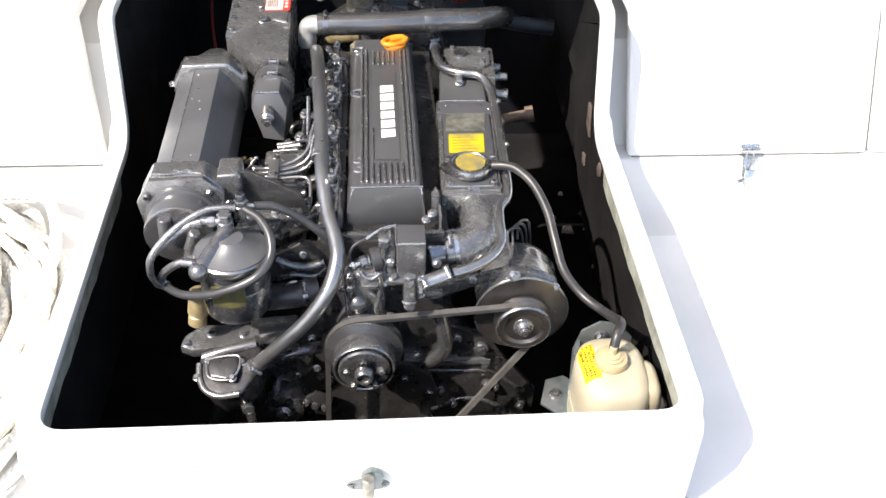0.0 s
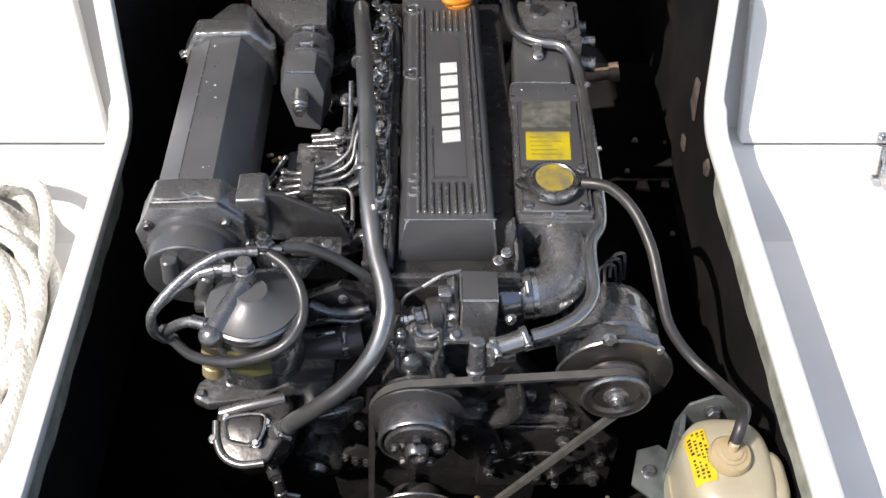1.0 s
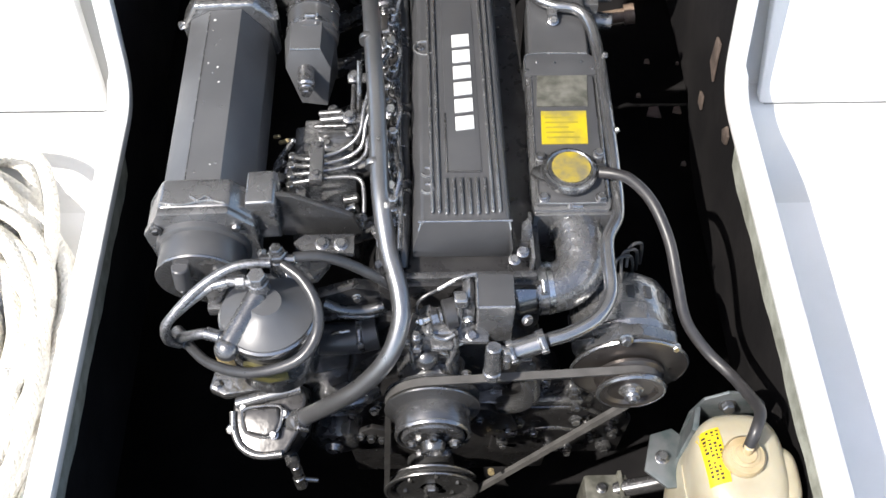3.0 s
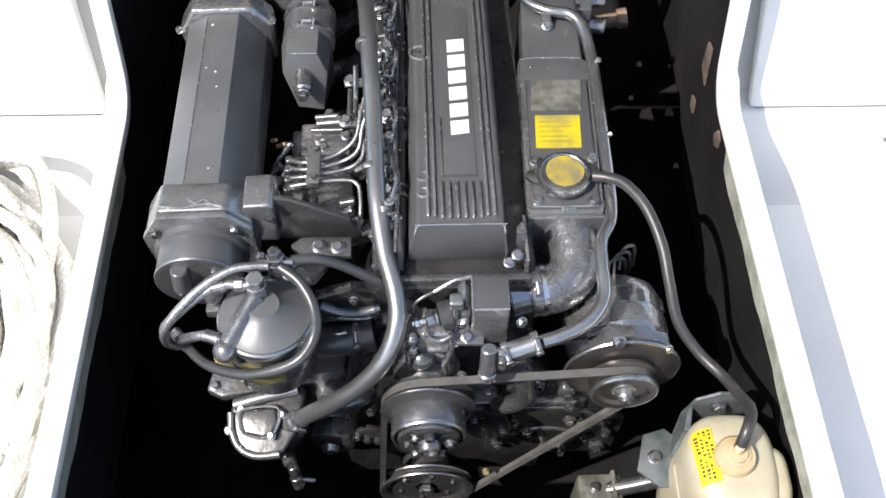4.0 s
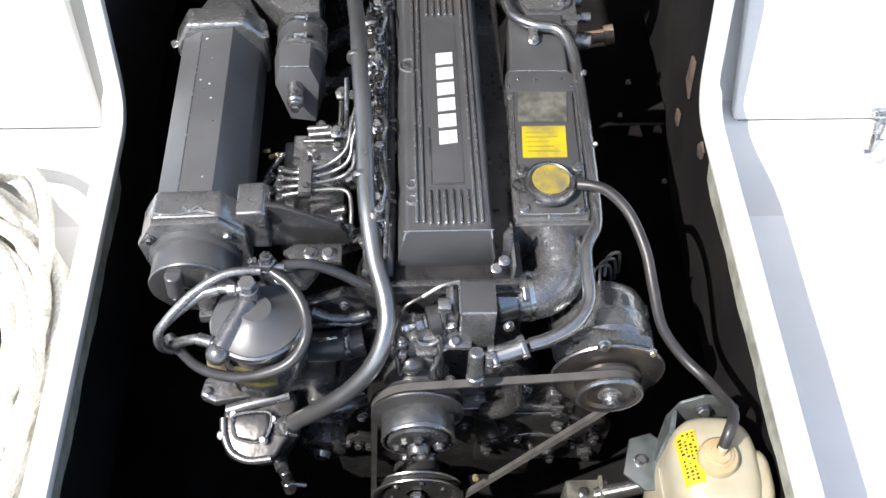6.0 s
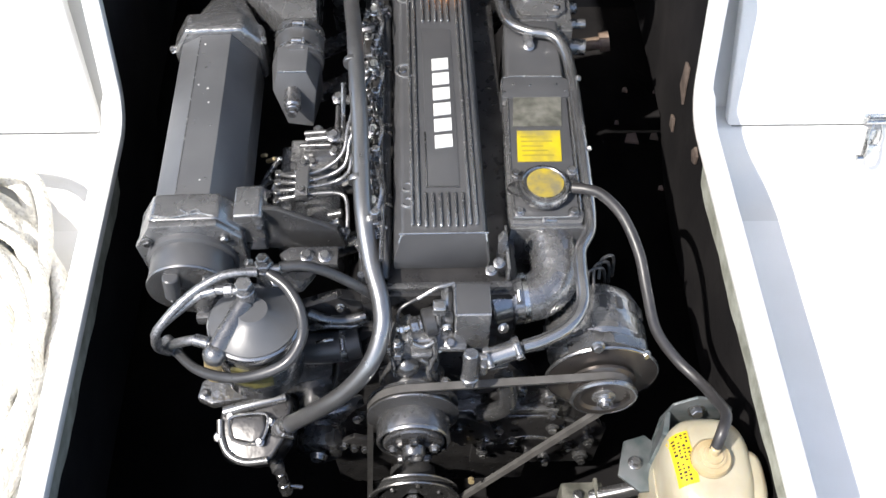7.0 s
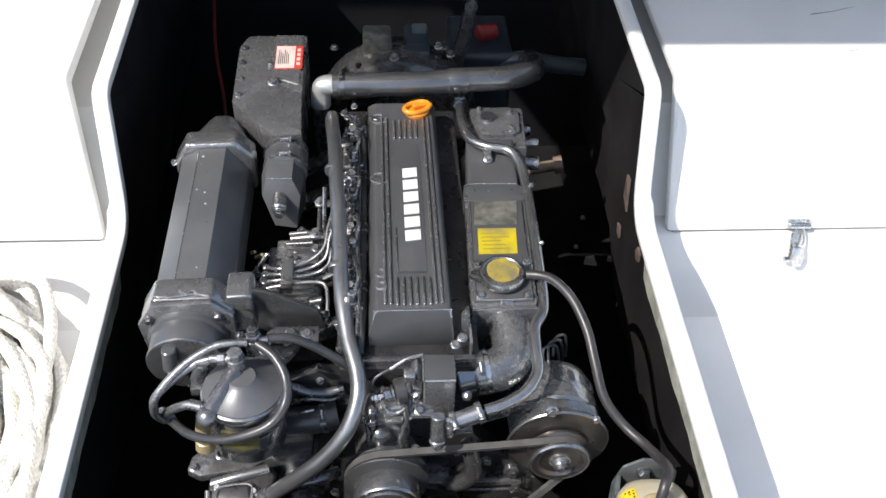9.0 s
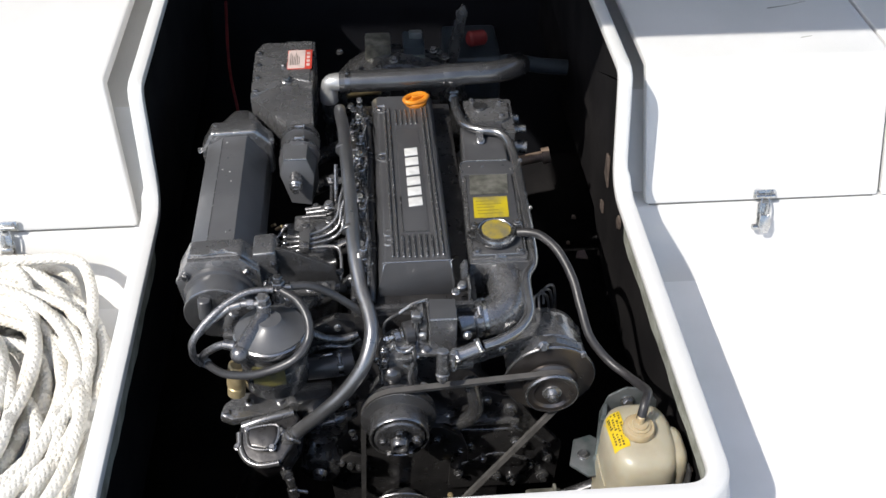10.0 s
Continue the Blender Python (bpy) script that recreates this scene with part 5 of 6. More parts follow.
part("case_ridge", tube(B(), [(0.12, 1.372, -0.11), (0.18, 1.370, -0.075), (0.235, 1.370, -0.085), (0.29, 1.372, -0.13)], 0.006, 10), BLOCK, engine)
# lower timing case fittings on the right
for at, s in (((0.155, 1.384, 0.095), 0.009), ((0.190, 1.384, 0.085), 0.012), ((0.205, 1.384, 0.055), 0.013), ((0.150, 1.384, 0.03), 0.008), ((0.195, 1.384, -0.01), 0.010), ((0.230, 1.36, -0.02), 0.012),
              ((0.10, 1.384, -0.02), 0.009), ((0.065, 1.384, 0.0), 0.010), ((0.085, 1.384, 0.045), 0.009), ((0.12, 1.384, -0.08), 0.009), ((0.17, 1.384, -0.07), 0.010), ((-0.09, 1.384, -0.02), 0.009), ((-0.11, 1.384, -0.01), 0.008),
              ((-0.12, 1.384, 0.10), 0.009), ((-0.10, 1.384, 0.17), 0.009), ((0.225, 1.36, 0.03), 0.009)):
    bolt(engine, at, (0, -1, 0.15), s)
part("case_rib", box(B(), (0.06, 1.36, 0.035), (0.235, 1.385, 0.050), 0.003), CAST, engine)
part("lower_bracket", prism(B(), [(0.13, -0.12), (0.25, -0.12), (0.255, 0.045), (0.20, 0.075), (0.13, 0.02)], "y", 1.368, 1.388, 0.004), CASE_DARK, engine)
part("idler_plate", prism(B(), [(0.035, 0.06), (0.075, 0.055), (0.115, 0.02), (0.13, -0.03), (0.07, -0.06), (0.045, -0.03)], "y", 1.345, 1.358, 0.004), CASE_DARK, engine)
bolt(engine, (0.062, 1.344, 0.020), (0, -1, 0.1), 0.008)
bolt(engine, (0.112, 1.344, -0.025), (0, -1, 0.1), 0.008)
part("yellow_paint_dot", lathe(B(), [(0, 0), (0.006, 0), (0.006, 0.008), (0, 0.010)], (0.089, 1.318, -0.141), (0, -1, 0.4), 8), BRASS, engine)

# fuel filter with banjo fittings and looped pipes
FX, FY = -0.247, 1.360
bm = lathe(B(), [(0, -0.02), (0.03, -0.018), (0.056, -0.004), (0.062, 0.004), (0.062, 0.110), (0.067, 0.112), (0.068, 0.118), (0.067, 0.124), (0.064, 0.127), (0.026, 0.146), (0.022, 0.152), (0.018, 0.153), (0, 0.153)], (FX, FY, 0.222), (0, 0.04, 1), 40)
filt = part("fuel_filter", bm, DRUM, engine, "dark fuel filter canister with domed head")
part("filter_head", lathe(B(), [(0.0600, 0.1262), (0.0655, 0.1268), (0.0650, 0.1285), (0.0600, 0.1305), (0.027, 0.1470), (0.0225, 0.1530), (0, 0.1538)], (FX, FY, 0.222), (0, 0.04, 1), 44), SHEET, filt, "domed grey filter head")
part("head_rim", lathe(B(), [(0.0655, 0.110), (0.0690, 0.1125), (0.0698, 0.118), (0.0690, 0.1235), (0.0660, 0.1262)], (FX, FY, 0.222), (0, 0.04, 1), 44), PULLEY, filt)
part("yellow_label", lathe(B(), [(0.0622, 0.0), (0.0632, 0.002), (0.0632, 0.038), (0.0622, 0.040)], (FX, FY, 0.245), (0, 0.04, 1), 40), BLOCK, filt)
bm = prism(B(), [(-0.282, 1.304), (-0.250, 1.2955), (-0.222, 1.3005), (-0.224, 1.304), (-0.250, 1.3005), (-0.280, 1.309)], "z", 0.268, 0.312, 0.0)
part("worn_label", bm, OLIVE, filt, "torn olive-yellow label")
bm = B()
rod(bm, (-0.256, 1.387, 0.362), (-0.256, 1.387, 0.398), 0.015, 18)
rod(bm, (-0.256, 1.387, 0.398), (-0.256, 1.387, 0.412), 0.013, 6)
part("banjo_bolt", bm, PAINT, filt)
bm = B()
rod(bm, (-0.256, 1.383, 0.372), (-0.297, 1.316, 0.345), 0.0155, 18, 0.003)
lathe(bm, [(0, -0.018), (0.008, -0.0165), (0.014, -0.012), (0.0175, -0.005), (0.018, 0.002), (0.016, 0.009), (0.011, 0.015), (0, 0.018)], (-0.299, 1.312, 0.343), (-0.2, -0.6, 0.7), 20)
part("outlet_arm", bm, BLOCK, filt)
bm = B()
rod(bm, (-0.229, 1.418, 0.375), (-0.229, 1.418, 0.410), 0.015, 18)
rod(bm, (-0.229, 1.418, 0.410), (-0.229, 1.418, 0.420), 0.013, 6)
rod(bm, (-0.229, 1.418, 0.420), (-0.229, 1.418, 0.432), 0.009, 6)
rod(bm, (-0.255, 1.416, 0.405), (-0.205, 1.416, 0.405), 0.0075, 10)
part("vent_fitting", bm, STEEL, filt)
part("filter_bracket", prism(B(), [(-0.25, 1.415), (-0.18, 1.42), (-0.16, 1.45), (-0.24, 1.45)], "z", 0.335, 0.350, 0.004), BLOCK, filt)
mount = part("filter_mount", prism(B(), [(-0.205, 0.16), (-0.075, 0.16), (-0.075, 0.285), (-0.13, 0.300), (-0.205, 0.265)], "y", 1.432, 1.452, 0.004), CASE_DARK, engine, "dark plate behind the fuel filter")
part("mount_rib", tube(B(), [(-0.190, 1.430, 0.215), (-0.150, 1.426, 0.232), (-0.110, 1.428, 0.226), (-0.085, 1.430, 0.245)], 0.006, 10), BLOCK, mount)
part("mount_pipe", tube(B(), [(-0.178, 1.424, 0.272), (-0.150, 1.418, 0.262), (-0.118, 1.420, 0.256), (-0.088, 1.424, 0.262)], 0.008, 12), BLOCK, mount)
part("wire_hook", tube(B(), [(-0.168, 1.396, 0.228), (-0.156, 1.392, 0.240), (-0.140, 1.393, 0.243)], 0.0028, 8), STEEL, mount)
for x, z, r in ((-0.168, 0.250, 0.007), (-0.128, 0.276, 0.008), (-0.098, 0.205, 0.007), (-0.150, 0.190, 0.006)):
    bolt(mount, (x, 1.431, z), (0, -1, 0.3), r)
bolt(filt, (-0.212, 1.402, 0.393), (0.3, -0.3, 1), 0.008)
bolt(filt, (-0.250, 1.425, 0.405), (-0.6, 0, 0.6), 0.008)
bolt(filt, (-0.205, 1.42, 0.400), (0.8, 0, 0.6), 0.008)
loop_r = [(-0.222, 1.408, 0.405), (-0.194, 1.385, 0.400), (-0.175, 1.352, 0.385), (-0.176, 1.321, 0.360), (-0.204, 1.292, 0.340), (-0.271, 1.291, 0.310), (-0.335, 1.322, 0.280), (-0.378, 1.368, 0.262), (-0.392, 1.39, 0.25)]
part("looped_hose", tube(B(), loop_r, 0.0078, 14, 7), BLACK_RUBBER, filt, "black looped fuel hose")
part("looped_pipe", tube(B(), [(-0.238, 1.408, 0.408), (-0.281, 1.404, 0.410), (-0.320, 1.388, 0.400), (-0.357, 1.364, 0.380), (-0.385, 1.345, 0.350), (-0.392, 1.345, 0.310), (-0.385, 1.36, 0.27)], 0.0065, 12, 7), BRAID, filt, "wire-braided fuel pipe")
part("looped_pipe", tube(B(), [(-0.262, 1.385, 0.396), (-0.300, 1.386, 0.396), (-0.330, 1.379, 0.385), (-0.367, 1.359, 0.365), (-0.389, 1.351, 0.340), (-0.396, 1.358, 0.30)], 0.0070, 12, 7), BRAID, filt, "wire-braided fuel pipe")
part("braided_hose", tube(B(), [(-0.300, 1.322, 0.350), (-0.325, 1.333, 0.348), (-0.347, 1.339, 0.335), (-0.372, 1.352, 0.305), (-0.385, 1.37, 0.27)], 0.0075, 12, 7), BRAID, filt, "short wire-braided hose")
for a, b, r, n in (((-0.272, 1.386, 0.396), (-0.286, 1.386, 0.396), 0.010, 6), ((-0.296, 1.386, 0.396), (-0.318, 1.383, 0.391), 0.0085, 12), ((-0.306, 1.325, 0.350), (-0.330, 1.335, 0.346), 0.0095, 12)):
    part("ferrule", rod(B(), a, b, r, n), STEEL, filt)
part("hose_end", rod(B(), (-0.374, 1.362, 0.268), (-0.398, 1.396, 0.246), 0.0098, 12), BRAID, filt)
part("feed_hose", tube(B(), [(-0.208, 1.420, 0.403), (-0.172, 1.426, 0.397), (-0.134, 1.428, 0.372), (-0.095, 1.428, 0.335), (-0.06, 1.43, 0.29)], 0.0078, 14, 6), BLACK_RUBBER, filt, "black fuel feed hose")
bm = B()
rod(bm, (-0.335, 1.395, 0.165), (-0.325, 1.40, 0.22), 0.020, 18, 0.004)
rod(bm, (-0.338, 1.390, 0.14), (-0.335, 1.395, 0.165), 0.018, 18, 0.004)
part("pale_fitting", bm, BRASS, engine, "pale hose fitting under the filter")
bm = B()
rod(bm, (-0.335, 1.42, 0.30), (-0.318, 1.42, 0.345), 0.012, 12, 0.003)
box(bm, (-0.345, 1.40, 0.28), (-0.29, 1.44, 0.30), 0.005)
part("primer_lever", bm, PAINT, engine)

# sea-water pump low on the left
SW = Vector((-0.284, 1.318, 0.085))
axis = Vector((-0.12, -0.34, 0.93)).normalized()
across = (Vector((1, 0, 0)) - axis * axis.x).normalized()
m = Matrix((across, axis.cross(across), axis)).transposed().to_4x4()
m.translation = SW
bm = prism(B(), [(-0.052, 0.034), (0.060, 0.058), (0.068, 0.038), (0.058, -0.015), (0.032, -0.054), (-0.010, -0.058), (-0.040, -0.038), (-0.055, -0.01)], "z", -0.075, 0.0, 0.006, 3)
bm.transform(m)
sea = part("sea_water_pump", bm, CASE_DARK, engine, "small cast sea-water pump with a bolted cover")
bm = prism(B(), [(-0.033, 0.004), (-0.028, 0.021), (0.026, 0.024), (0.030, 0.0), (0.022, -0.018), (0.006, -0.025), (-0.026, -0.017)], "z", 0.0, 0.014, 0.005, 3)
bm.transform(m)
part("cover_plate", bm, CASE_DARK, sea)
bm = tube(B(), [(-0.033, 0.004, 0.012), (-0.028, 0.021, 0.012), (0.026, 0.024, 0.012), (0.030, 0.0, 0.012), (0.022, -0.018, 0.012), (0.006, -0.025, 0.012), (-0.026, -0.017, 0.012)], 0.0025, 8, 4, closed=True)
bm.transform(m)
part("cover_edge", bm, PAINT, sea)
for pts, r in (([(-0.052, 0.018, 0), (-0.049, -0.012, 0), (-0.036, -0.038, 0), (-0.008, -0.052, 0), (0.030, -0.050, 0)], 0.0065), ([(-0.045, 0.030, 0), (0.0, 0.040, 0.004), (0.058, 0.052, 0)], 0.010)):
    bm = tube(B(), pts, r, 10, 5)
    bm.transform(m)
    part("cast_rim", bm, PAINT, sea)
for x, y, z in ((-0.033, 0.023, 0.004), (0.018, -0.021, 0.010), (-0.054, -0.010, 0.0), (0.034, 0.012, 0.006)):
    bolt(sea, m @ Vector((x, y, z)), axis, 0.0085)
bm = B()
rod(bm, (-0.226, 1.318, 0.095), (-0.262, 1.322, 0.055), 0.018, 16, 0.003)
part("hose_spigot", bm, PAINT, sea)
bm = prism(B(), [(-0.375, 1.372), (-0.350, 1.360), (-0.262, 1.372), (-0.235, 1.392), (-0.24, 1.43), (-0.34, 1.43), (-0.37, 1.40)], "z", 0.080, 0.100, 0.004)
plate_b = part("pump_bracket", bm, CAST, engine)
for at in ((-0.362, 1.378, 0.10), (-0.318, 1.402, 0.10), (-0.255, 1.40, 0.10)):
    bolt(plate_b, at, (0, -0.2, 1), 0.009)
part("pump_arm", prism(B(), [(-0.235, 1.38), (-0.15, 1.40), (-0.15, 1.44), (-0.245, 1.43)], "z", 0.05, 0.115, 0.006), CAST, engine)
part("intake_hose", tube(B(), [(-0.30, 1.37, -0.03), (-0.31, 1.40, -0.10), (-0.34, 1.45, -0.22), (-0.40, 1.5, -0.40)], 0.026, 18), BLACK_RUBBER, engine, "black sea-water intake hose")
part("side_hose", tube(B(), [(-0.235, 1.43, 0.17), (-0.19, 1.41, 0.19), (-0.14, 1.405, 0.20), (-0.10, 1.41, 0.205)], 0.026, 18), BLACK_RUBBER, engine)
clamp(engine, (-0.125, 1.406, 0.202), (1, 0.05, 0.1), 0.0262, 0.010, (0.2, -0.5, 1))
bm = B()
rod(bm, (-0.240, 1.270, 0.020), (-0.236, 1.262, 0.002), 0.009, 10)
rod(bm, (-0.236, 1.260, 0.0), (-0.232, 1.252, -0.022), 0.011, 8)
rod(bm, (-0.236, 1.258, -0.005), (-0.205, 1.258, -0.016), 0.004, 8)
part("drain_cock", bm, STEEL, engine, "small bright drain cock")
part("drain_stem", rod(B(), (-0.242, 1.272, 0.02), (-0.26, 1.32, 0.02), 0.012, 12), BLOCK, engine)
part("oil_filter", lathe(B(), [(0, 0), (0.04, 0), (0.048, 0.01), (0.048, 0.09), (0, 0.10)], (-0.17, 1.36, 0.04), (0, 1, 0.1), 30), BLOCK, engine, "dark oil filter")

starter = part("starter_motor", lathe(B(), [(0, 0), (0.030, 0), (0.040, 0.006), (0.042, 0.014), (0.042, 0.12), (0, 0.12)], (-0.185, 1.335, -0.060), (0.1, 1, 0.05), 30), BLOCK, engine, "dark starter motor low on the block")
part("starter_cap", lathe(B(), [(0, -0.010), (0.012, -0.010), (0.016, 0.0), (0, 0.002)], (-0.185, 1.335, -0.060), (0.1, 1, 0.05), 18), PAINT, starter)
part("low_pipe", tube(B(), [(-0.222, 1.34, 0.070), (-0.180, 1.335, 0.098), (-0.135, 1.338, 0.112), (-0.105, 1.36, 0.10)], 0.011, 12), BLOCK, engine)
low_bracket = part("low_bracket", prism(B(), [(-0.150, -0.085), (-0.095, -0.095), (-0.085, -0.045), (-0.120, -0.025), (-0.150, -0.050)], "y", 1.352, 1.362, 0.003), CASE_DARK, engine)
for x, z, r in ((-0.140, -0.052, 0.008), (-0.122, -0.062, 0.009), (-0.104, -0.070, 0.008), (-0.112, 0.050, 0.008), (-0.150, 0.030, 0.007)):
    bolt(low_bracket, (x, 1.350, z), (0, -1, 0.4), r)

# engine bearer and mount by the reservoir
bm = box(B(), (0.245, 1.185, -0.20), (0.322, 1.288, -0.092), 0.008)
box(bm, (0.304, 1.185, -0.20), (0.311, 1.291, -0.084), 0.002)
foot = part("engine_foot", bm, PLATE, engine, "pale grey engine mounting foot")
bolt(foot, (0.275, 1.262, -0.092), (0, 0, 1), 0.010)
part("foot_pipe", tube(B(), [(0.300, 1.262, -0.104), (0.35, 1.262, -0.078), (0.40, 1.262, -0.050), (0.46, 1.262, -0.026)], 0.0150, 16), DRUM, engine, "dull grey pipe beside the mounting foot")

# behind the engine: flywheel housing, gear, levers
bm = lathe(B(), [(0, 0), (0.15, 0), (0.19, 0.02), (0.20, 0.05), (0.20, 0.12), (0.16, 0.2), (0, 0.2)], (0.03, 2.33, 0.12), (0, 1, -0.05), 36)
part("flywheel_housing", bm, BLOCK, engine, "black flywheel housing")
part("rear_tank", prism(B(), [(-0.055, 2.40), (0.015, 2.40), (0.015, 2.47), (-0.055, 2.47)], "z", 0.20, 0.345, 0.008), PLATE, engine, "dull brown-grey rear box")
part("actuator", prism(B(), [(0.048, 2.40), (0.105, 2.40), (0.105, 2.49), (0.048, 2.49)], "z", 0.18, 0.335, 0.006), BLUE_GREY, engine, "blue-grey actuator")
part("actuator_clip", box(B(), (0.065, 2.44, 0.335), (0.10, 2.46, 0.355), 0.004), ZINC, engine)
part("actuator_band", box(B(), (0.060, 2.395, 0.30), (0.105, 2.402, 0.312), 0.002), ZINC, engine)
part("lever_arm", prism(B(), [(0.165, 0.22), (0.195, 0.22), (0.225, 0.40), (0.212, 0.42), (0.195, 0.40)], "y", 2.46, 2.485, 0.004), BLOCK, engine)
part("red_handle", rod(B(), (0.235, 2.53, 0.28), (0.285, 2.55, 0.275), 0.022, 16, 0.006), RED_PAINT, engine, "red handle in shade")
part("gear_case", prism(B(), [(0.17, 2.50), (0.33, 2.50), (0.33, 2.70), (0.17, 2.70)], "z", 0.0, 0.235, 0.015, 3), BLUE_GREY, engine, "blue-grey gear case")
part("exhaust_pipe", tube(B(), [(0.30, 2.52, 0.20), (0.36, 2.51, 0.215), (0.44, 2.51, 0.20), (0.52, 2.51, 0.19)], 0.022, 16), BLUE_GREY, engine)
for at in ((0.13, 2.44, 0.30), (0.145, 2.47, 0.28), (0.16, 2.42, 0.29), (0.02, 2.36, 0.32)):
    bolt(engine, at, (0, -0.3, 1), 0.012)
part("rear_elbow", rod(B(), (-0.11, 2.28, 0.29), (-0.02, 2.28, 0.30), 0.028, 18, 0.004), BRASS, engine)

# ---- loose things round the engine
reservoir = thing("coolant_reservoir", (0.433, 1.20, -0.06), "milky plastic coolant reservoir with a yellow sticker, bolted beside the engine", "reservoir")
bm = B()


def tank_lobe(bm, cx, cy, ax, ay, power, levels):
    """A rounded plastic vessel: rings of a soft square, level by level."""
    rings = []
    for z, k in levels:
        ring = []
        for i in range(44):
            a = i * math.tau / 44 + 0.01
            c, d = math.cos(a), math.sin(a)
            ring.append(bm.verts.new((cx + ax * k * abs(c) ** power * (1 if c > 0 else -1), cy + ay * k * abs(d) ** power * (1 if d > 0 else -1), z)))
        rings.append(ring)
    for a, b in zip(rings, rings[1:]):
        for i in range(44):
            bm.faces.new((a[i], a[(i + 1) % 44], b[(i + 1) % 44], b[i]))
    bm.faces.new(rings[0])
    bm.faces.new(rings[-1])


TX, TY, rx, ry, TP = 0.4315, 1.188, 0.0665, 0.086, 0.66
tank_lobe(bm, TX, TY, rx, ry, TP, ((-0.06, 0.93), (-0.052, 0.985), (0.0, 1.0), (0.06, 1.0), (0.10, 0.99), (0.112, 0.975), (0.124, 0.99), (0.150, 0.99), (0.172, 0.975), (0.190, 0.93), (0.202, 0.83), (0.209, 0.68), (0.212, 0.46), (0.213, 0.2)))
tank_lobe(bm, 0.478, 1.172, 0.036, 0.050, 0.62, ((-0.05, 0.95), (0.0, 1.0), (0.158, 1.0), (0.180, 0.95), (0.192, 0.82), (0.198, 0.6), (0.199, 0.3)))
tank_body = part("tank", bm, TANK, reservoir, "", 60)
part("mould_seam", tube(B(), [(TX - 0.0662 * 0.99, 1.15, 0.10), (TX - 0.0665, 1.188, 0.10), (TX - 0.0662 * 0.99, 1.225, 0.10)], 0.0012, 6), TANK, tank_body)
bm = lathe(B(), [(0, 0), (0.028, 0), (0.030, 0.004), (0.030, 0.014), (0.027, 0.018), (0.016, 0.019), (0.014, 0.026), (0.012, 0.026)], (0.424, 1.190, 0.209), (0, -0.05, 1), 30)
lid = part("screw_cap", bm, TANK_CAP, reservoir, "amber plastic screw cap")
part("cap_nozzle", rod(B(), (0.424, 1.190, 0.222), (0.4255, 1.194, 0.248), 0.0075, 14), TANK_CAP, lid)
part("cap_step", lathe(B(), [(0.0195, 0), (0.0205, 0.002), (0.0205, 0.004), (0.017, 0.005)], (0.424, 1.190, 0.2265), (0, -0.05, 1), 28), TANK_CAP, lid)
TANK_TOP = ((0.0, 0.213), (0.2, 0.213), (0.46, 0.212), (0.68, 0.209), (0.83, 0.202), (0.93, 0.190), (0.975, 0.172), (0.99, 0.150))


def on_tank(x, y, up):
    """The point of the tank's rounded top at x, y."""
    s = (abs((x - TX) / rx) ** (2 / TP) + abs((y - TY) / ry) ** (2 / TP)) ** (TP / 2)
    for (a, za), (b, zb) in zip(TANK_TOP, TANK_TOP[1:]):
        if s <= b:
            return Vector((x, y, za + (zb - za) * (s - a) / (b - a) + up))
    return Vector((x, y, TANK_TOP[-1][1] + up))


def patch(bm, u0, u1, v0, v1, up, nu, nv):
    """A piece of the sticker, u across and v along, laid on the tank."""
    def at(u, v):
        return on_tank(0.3700 + u * 0.028 + v * 0.004, 1.236 + u * 0.004 - v * 0.084, up)
    g = [[bm.verts.new(at(u0 + (u1 - u0) * i / nu, v0 + (v1 - v0) * j / nv)) for i in range(nu + 1)] for j in range(nv + 1)]
    for j in range(nv):
        for i in range(nu):
            bm.faces.new((g[j][i], g[j + 1][i], g[j + 1][i + 1], g[j][i + 1]))
    return bm


label = part("yellow_sticker", patch(B(), 0.0, 1.0, 0.0, 1.0, 0.0018, 8, 16), YELLOW_NEW, reservoir, "yellow sticker with black print", 40)
for k in range(4):
    for j in range(13):
        u, v = 0.12 + k * 0.215, 0.05 + j * 0.070
        if (k * 7 + j * 5) % 6 == 0 or (k == 3 and j > 8):
            continue
        part("print_bar", patch(B(), u, u + 0.085 + (k * 5 + j * 3) % 4 * 0.02, v, v + 0.030 + (k + j) % 3 * 0.008, 0.0026, 2, 1), INK, label)
OVER = [(0.246, 1.600, 0.356), (0.268, 1.592, 0.361), (0.292, 1.580, 0.360), (0.322, 1.548, 0.345), (0.344, 1.495, 0.32), (0.354, 1.444, 0.29), (0.368, 1.395, 0.252), (0.400, 1.358, 0.222), (0.430, 1.320, 0.218), (0.444, 1.278, 0.236), (0.447, 1.242, 0.258), (0.434, 1.212, 0.262), (0.4255, 1.194, 0.240)]
part("overflow_hose", tube(B(), OVER, 0.0088, 14, 7), CLEAR_HOSE, reservoir, "smoked grey overflow hose")
bm = prism(B(), [(0.385, 0.02), (0.380, 0.14), (0.392, 0.190), (0.425, 0.212), (0.465, 0.205), (0.490, 0.17), (0.500, 0.02)], "y", 1.292, 1.297, 0.0015)
part("back_bracket", bm, ZINC, reservoir, "zinc-plated bracket plate")
part("bracket_fold", prism(B(), [(0.372, 1.255), (0.384, 1.292), (0.392, 1.292), (0.381, 1.250)], "z", 0.02, 0.168, 0.0015), ZINC, reservoir, "zinc-plated bracket fold")
bolt(reservoir, (0.430, 1.291, 0.176), (0, -1, 0.3), 0.014)
bm = prism(B(), [(0.318, 1.236), (0.336, 1.296), (0.372, 1.306), (0.40, 1.28), (0.40, 1.208), (0.350, 1.206)], "z", 0.050, 0.056, 0.0015)
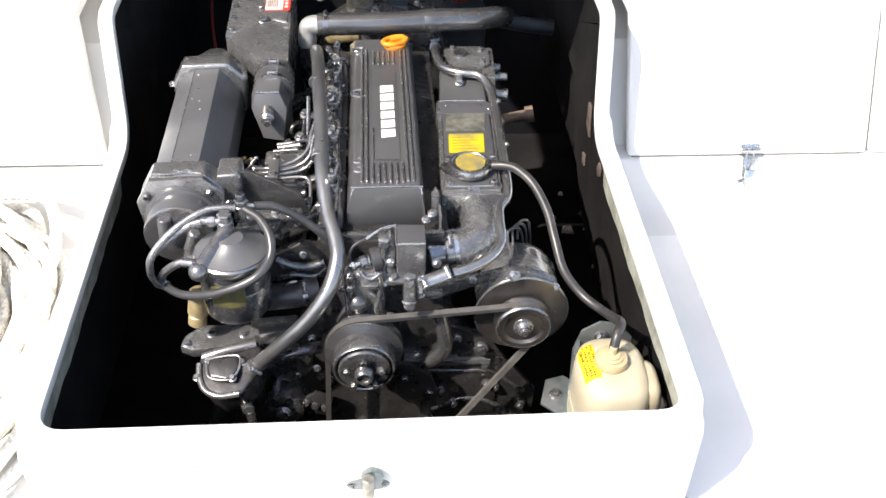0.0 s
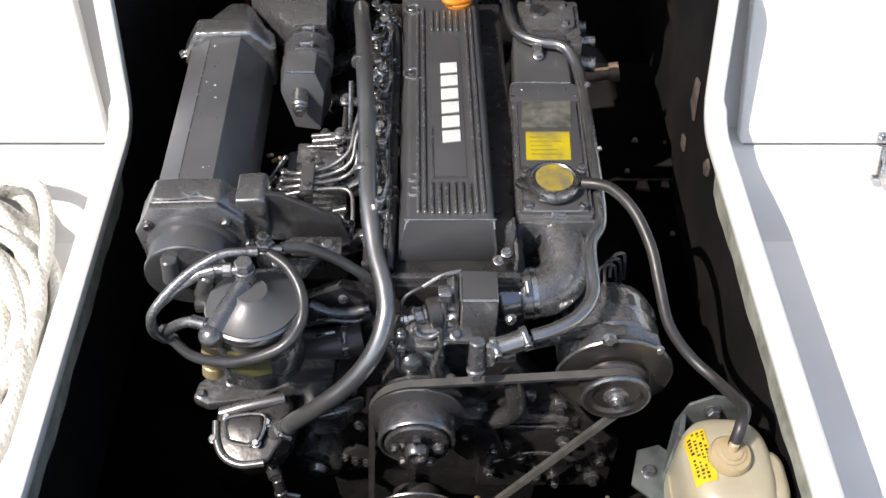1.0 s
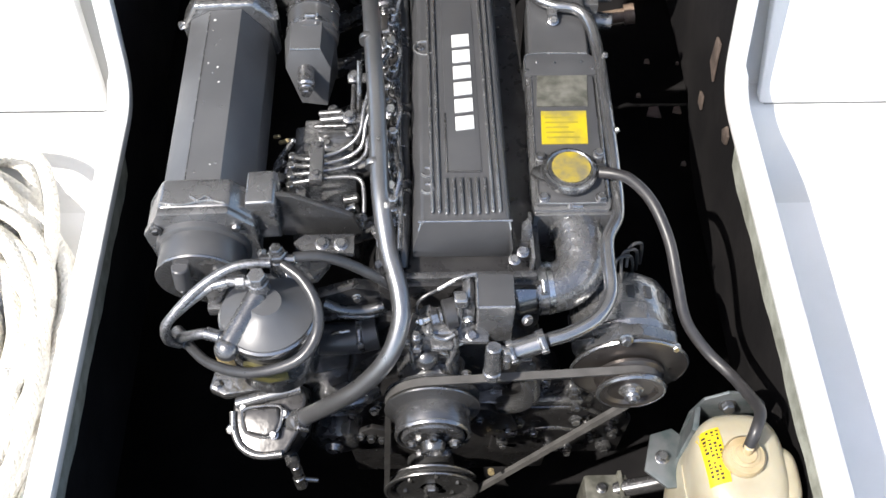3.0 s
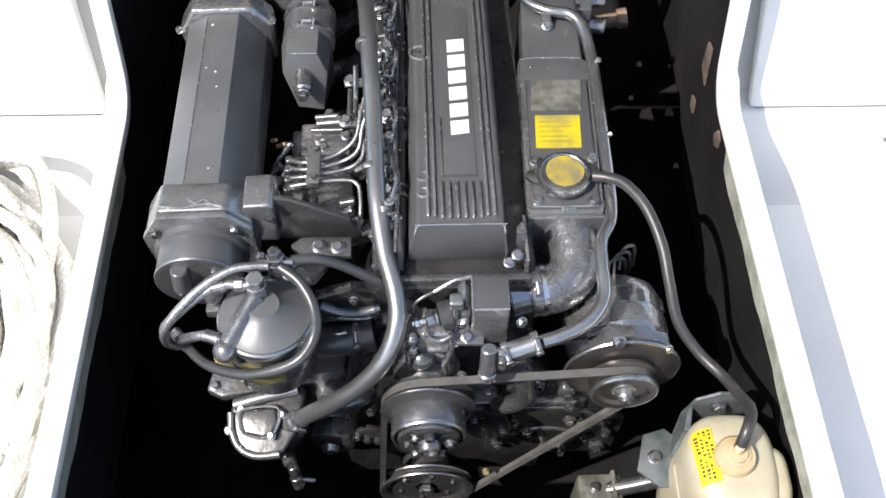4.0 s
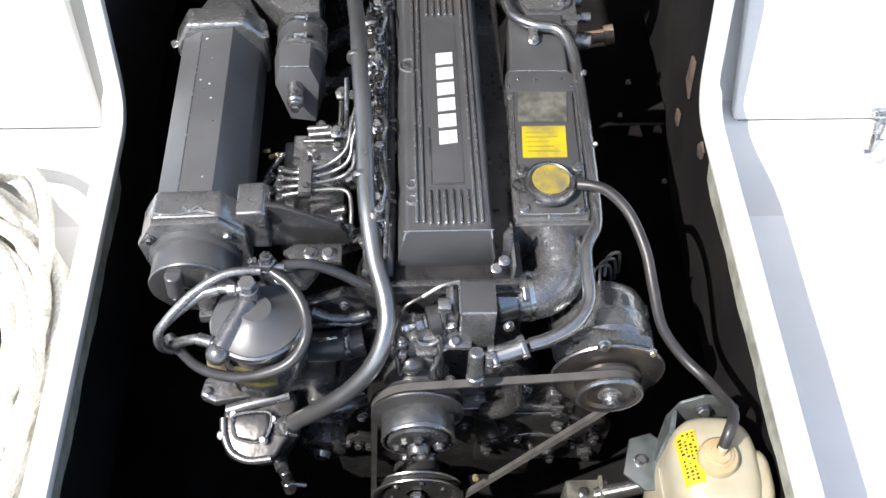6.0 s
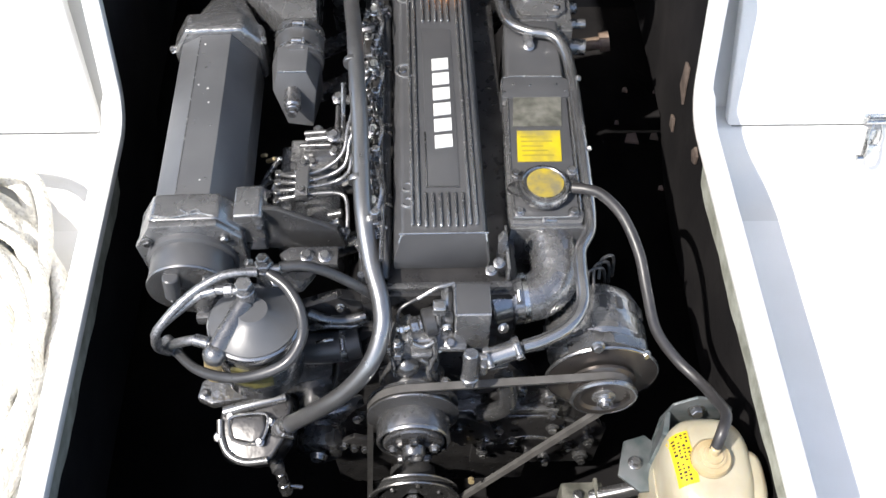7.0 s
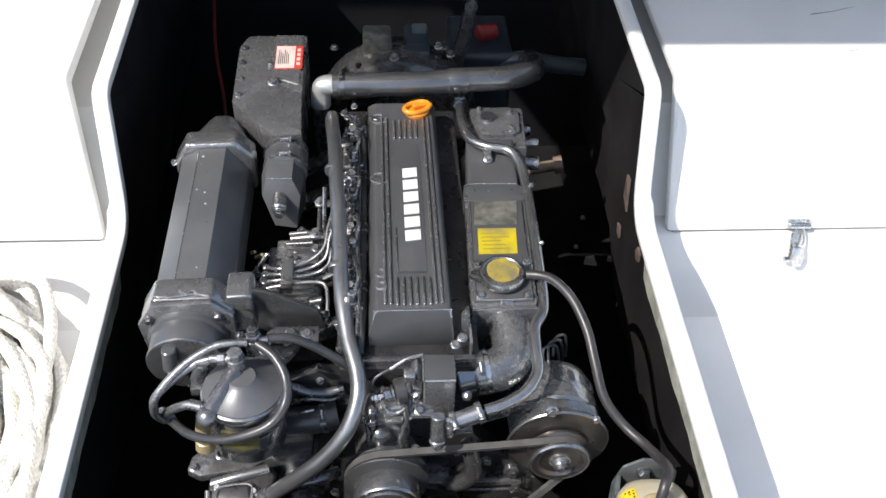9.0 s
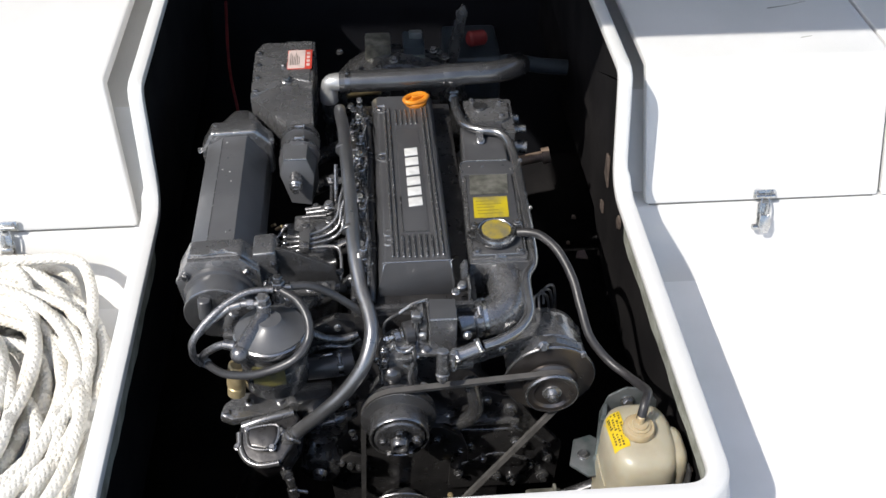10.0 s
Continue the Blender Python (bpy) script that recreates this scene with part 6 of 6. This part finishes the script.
part("side_bracket", bm, ZINC, reservoir, "zinc-plated bracket plate")
bolt(reservoir, (0.349, 1.256, 0.056), (0, 0, 1), 0.012)
bm = prism(B(), [(1.105, 0.02), (1.225, 0.03), (1.230, 0.150), (1.190, 0.178), (1.120, 0.172), (1.100, 0.10)], "x", 0.5085, 0.5125, 0.0015, 2)
part("strap", bm, BLACK_RUBBER, reservoir, "black strap")
part("strap_buckle", box(B(), (0.5135, 1.125, 0.105), (0.519, 1.145, 0.165), 0.003), RUST, reservoir, "rusty buckle")

# bronze stub pipe and flakes in the bay
stub = thing("bronze_pipe", (0.40, 2.34, 0.02), "brown bronze pipe end in the bay beside the engine", "pipe")
part("pipe", tube(B(), [(0.31, 2.30, 0.008), (0.37, 2.30, 0.020), (0.435, 2.30, 0.034)], 0.015, 18), BRONZE, stub)
part("pipe_mouth", lathe(B(), [(0.013, 0), (0.023, 0), (0.023, 0.022), (0.013, 0.022)], (0.428, 2.30, 0.033), (1, 0, 0.2), 20), BRONZE, stub)

flakes = B()
rng = random.Random(5)
for k in range(7):
    x, y = 0.60 + rng.random() * 0.25, 2.25 + rng.random() * 0.6
    s = 0.004 + rng.random() * 0.006
    if k < 3:
        x, y, s = (0.660, 0.730, 0.625)[k], (2.593, 2.600, 2.66)[k], (0.021, 0.013, 0.007)[k]
    prism(flakes, [(x - s, y - s * 0.6), (x + s, y - s), (x + s * 0.8, y + s), (x - s * 0.5, y + s * 0.8)], "z", -0.62, -0.612, 0.0)
tagged(whole("paint_flakes", flakes, PAPER, "pale paint flakes and grit on the bay floor", "debris"), kind="stuff")
rags = B()
for outline in (((1.945, 0.190), (1.985, 0.205), (1.990, 0.262), (1.966, 0.266), (1.956, 0.225)), ((1.955, 0.100), (1.978, 0.098), (1.986, 0.122), (1.965, 0.128)), ((1.800, 0.178), (1.818, 0.168), (1.834, 0.182), (1.822, 0.204), (1.802, 0.198))):
    prism(rags, outline, "x", 0.5215, 0.5265, 0.0012)
tagged(whole("torn_lining", rags, RUST, "torn brown scraps of lining under the hatch rim", "debris"), kind="stuff")
whole("red_cable", tube(B(), [(-0.52, 3.15, 0.10), (-0.50, 2.9, 0.0), (-0.47, 2.75, -0.10), (-0.46, 2.6, -0.25), (-0.44, 2.4, -0.45)], 0.005, 10), RED_PAINT, "thin dark red cable at the back of the bay", "cable")

# rope coil on the deck beside the hatch
rope_bm = B()
rng = random.Random(23)
loops = 46
for i in range(loops):
    big = i % 3 != 2
    cx = -0.975 + rng.uniform(-0.03, 0.03) + (0.0 if big else rng.uniform(-0.05, 0.16))
    cy = 1.42 + rng.uniform(-0.05, 0.04) + (0.0 if big else rng.uniform(-0.24, 0.08))
    ax = rng.uniform(0.20, 0.365) if big else rng.uniform(0.12, 0.22)
    ay = rng.uniform(0.28, 0.48) if big else rng.uniform(0.14, 0.30)
    lean, ph, ph2 = rng.uniform(-0.30, 0.30), rng.uniform(0, 6.28), rng.uniform(0, 6.28)
    base = 0.014 + 0.0021 * i
    pts = []
    for k in range(30):
        a = k / 30 * math.tau
        r = 1 + 0.05 * math.sin(2 * a + ph) + 0.035 * math.sin(3 * a + ph2)
        u, v = ax * r * math.cos(a), ay * r * math.sin(a)
        x, y = cx + u * math.cos(lean) - v * math.sin(lean), cy + u * math.sin(lean) + v * math.cos(lean)
        z = base + 0.016 * (0.5 + 0.5 * math.sin(2 * a + ph2)) * (1 if i else 0)
        x = min(x, -0.603 - 0.0135)
        pts.append((x, min(y, 1.915 - z * 0.5), z))
    tube(rope_bm, pts, 0.0130, 14, 4, closed=True, uv=True)
whole("rope", rope_bm, ROPE, "thick white braided mooring rope coiled on the deck", "rope", "", 70)
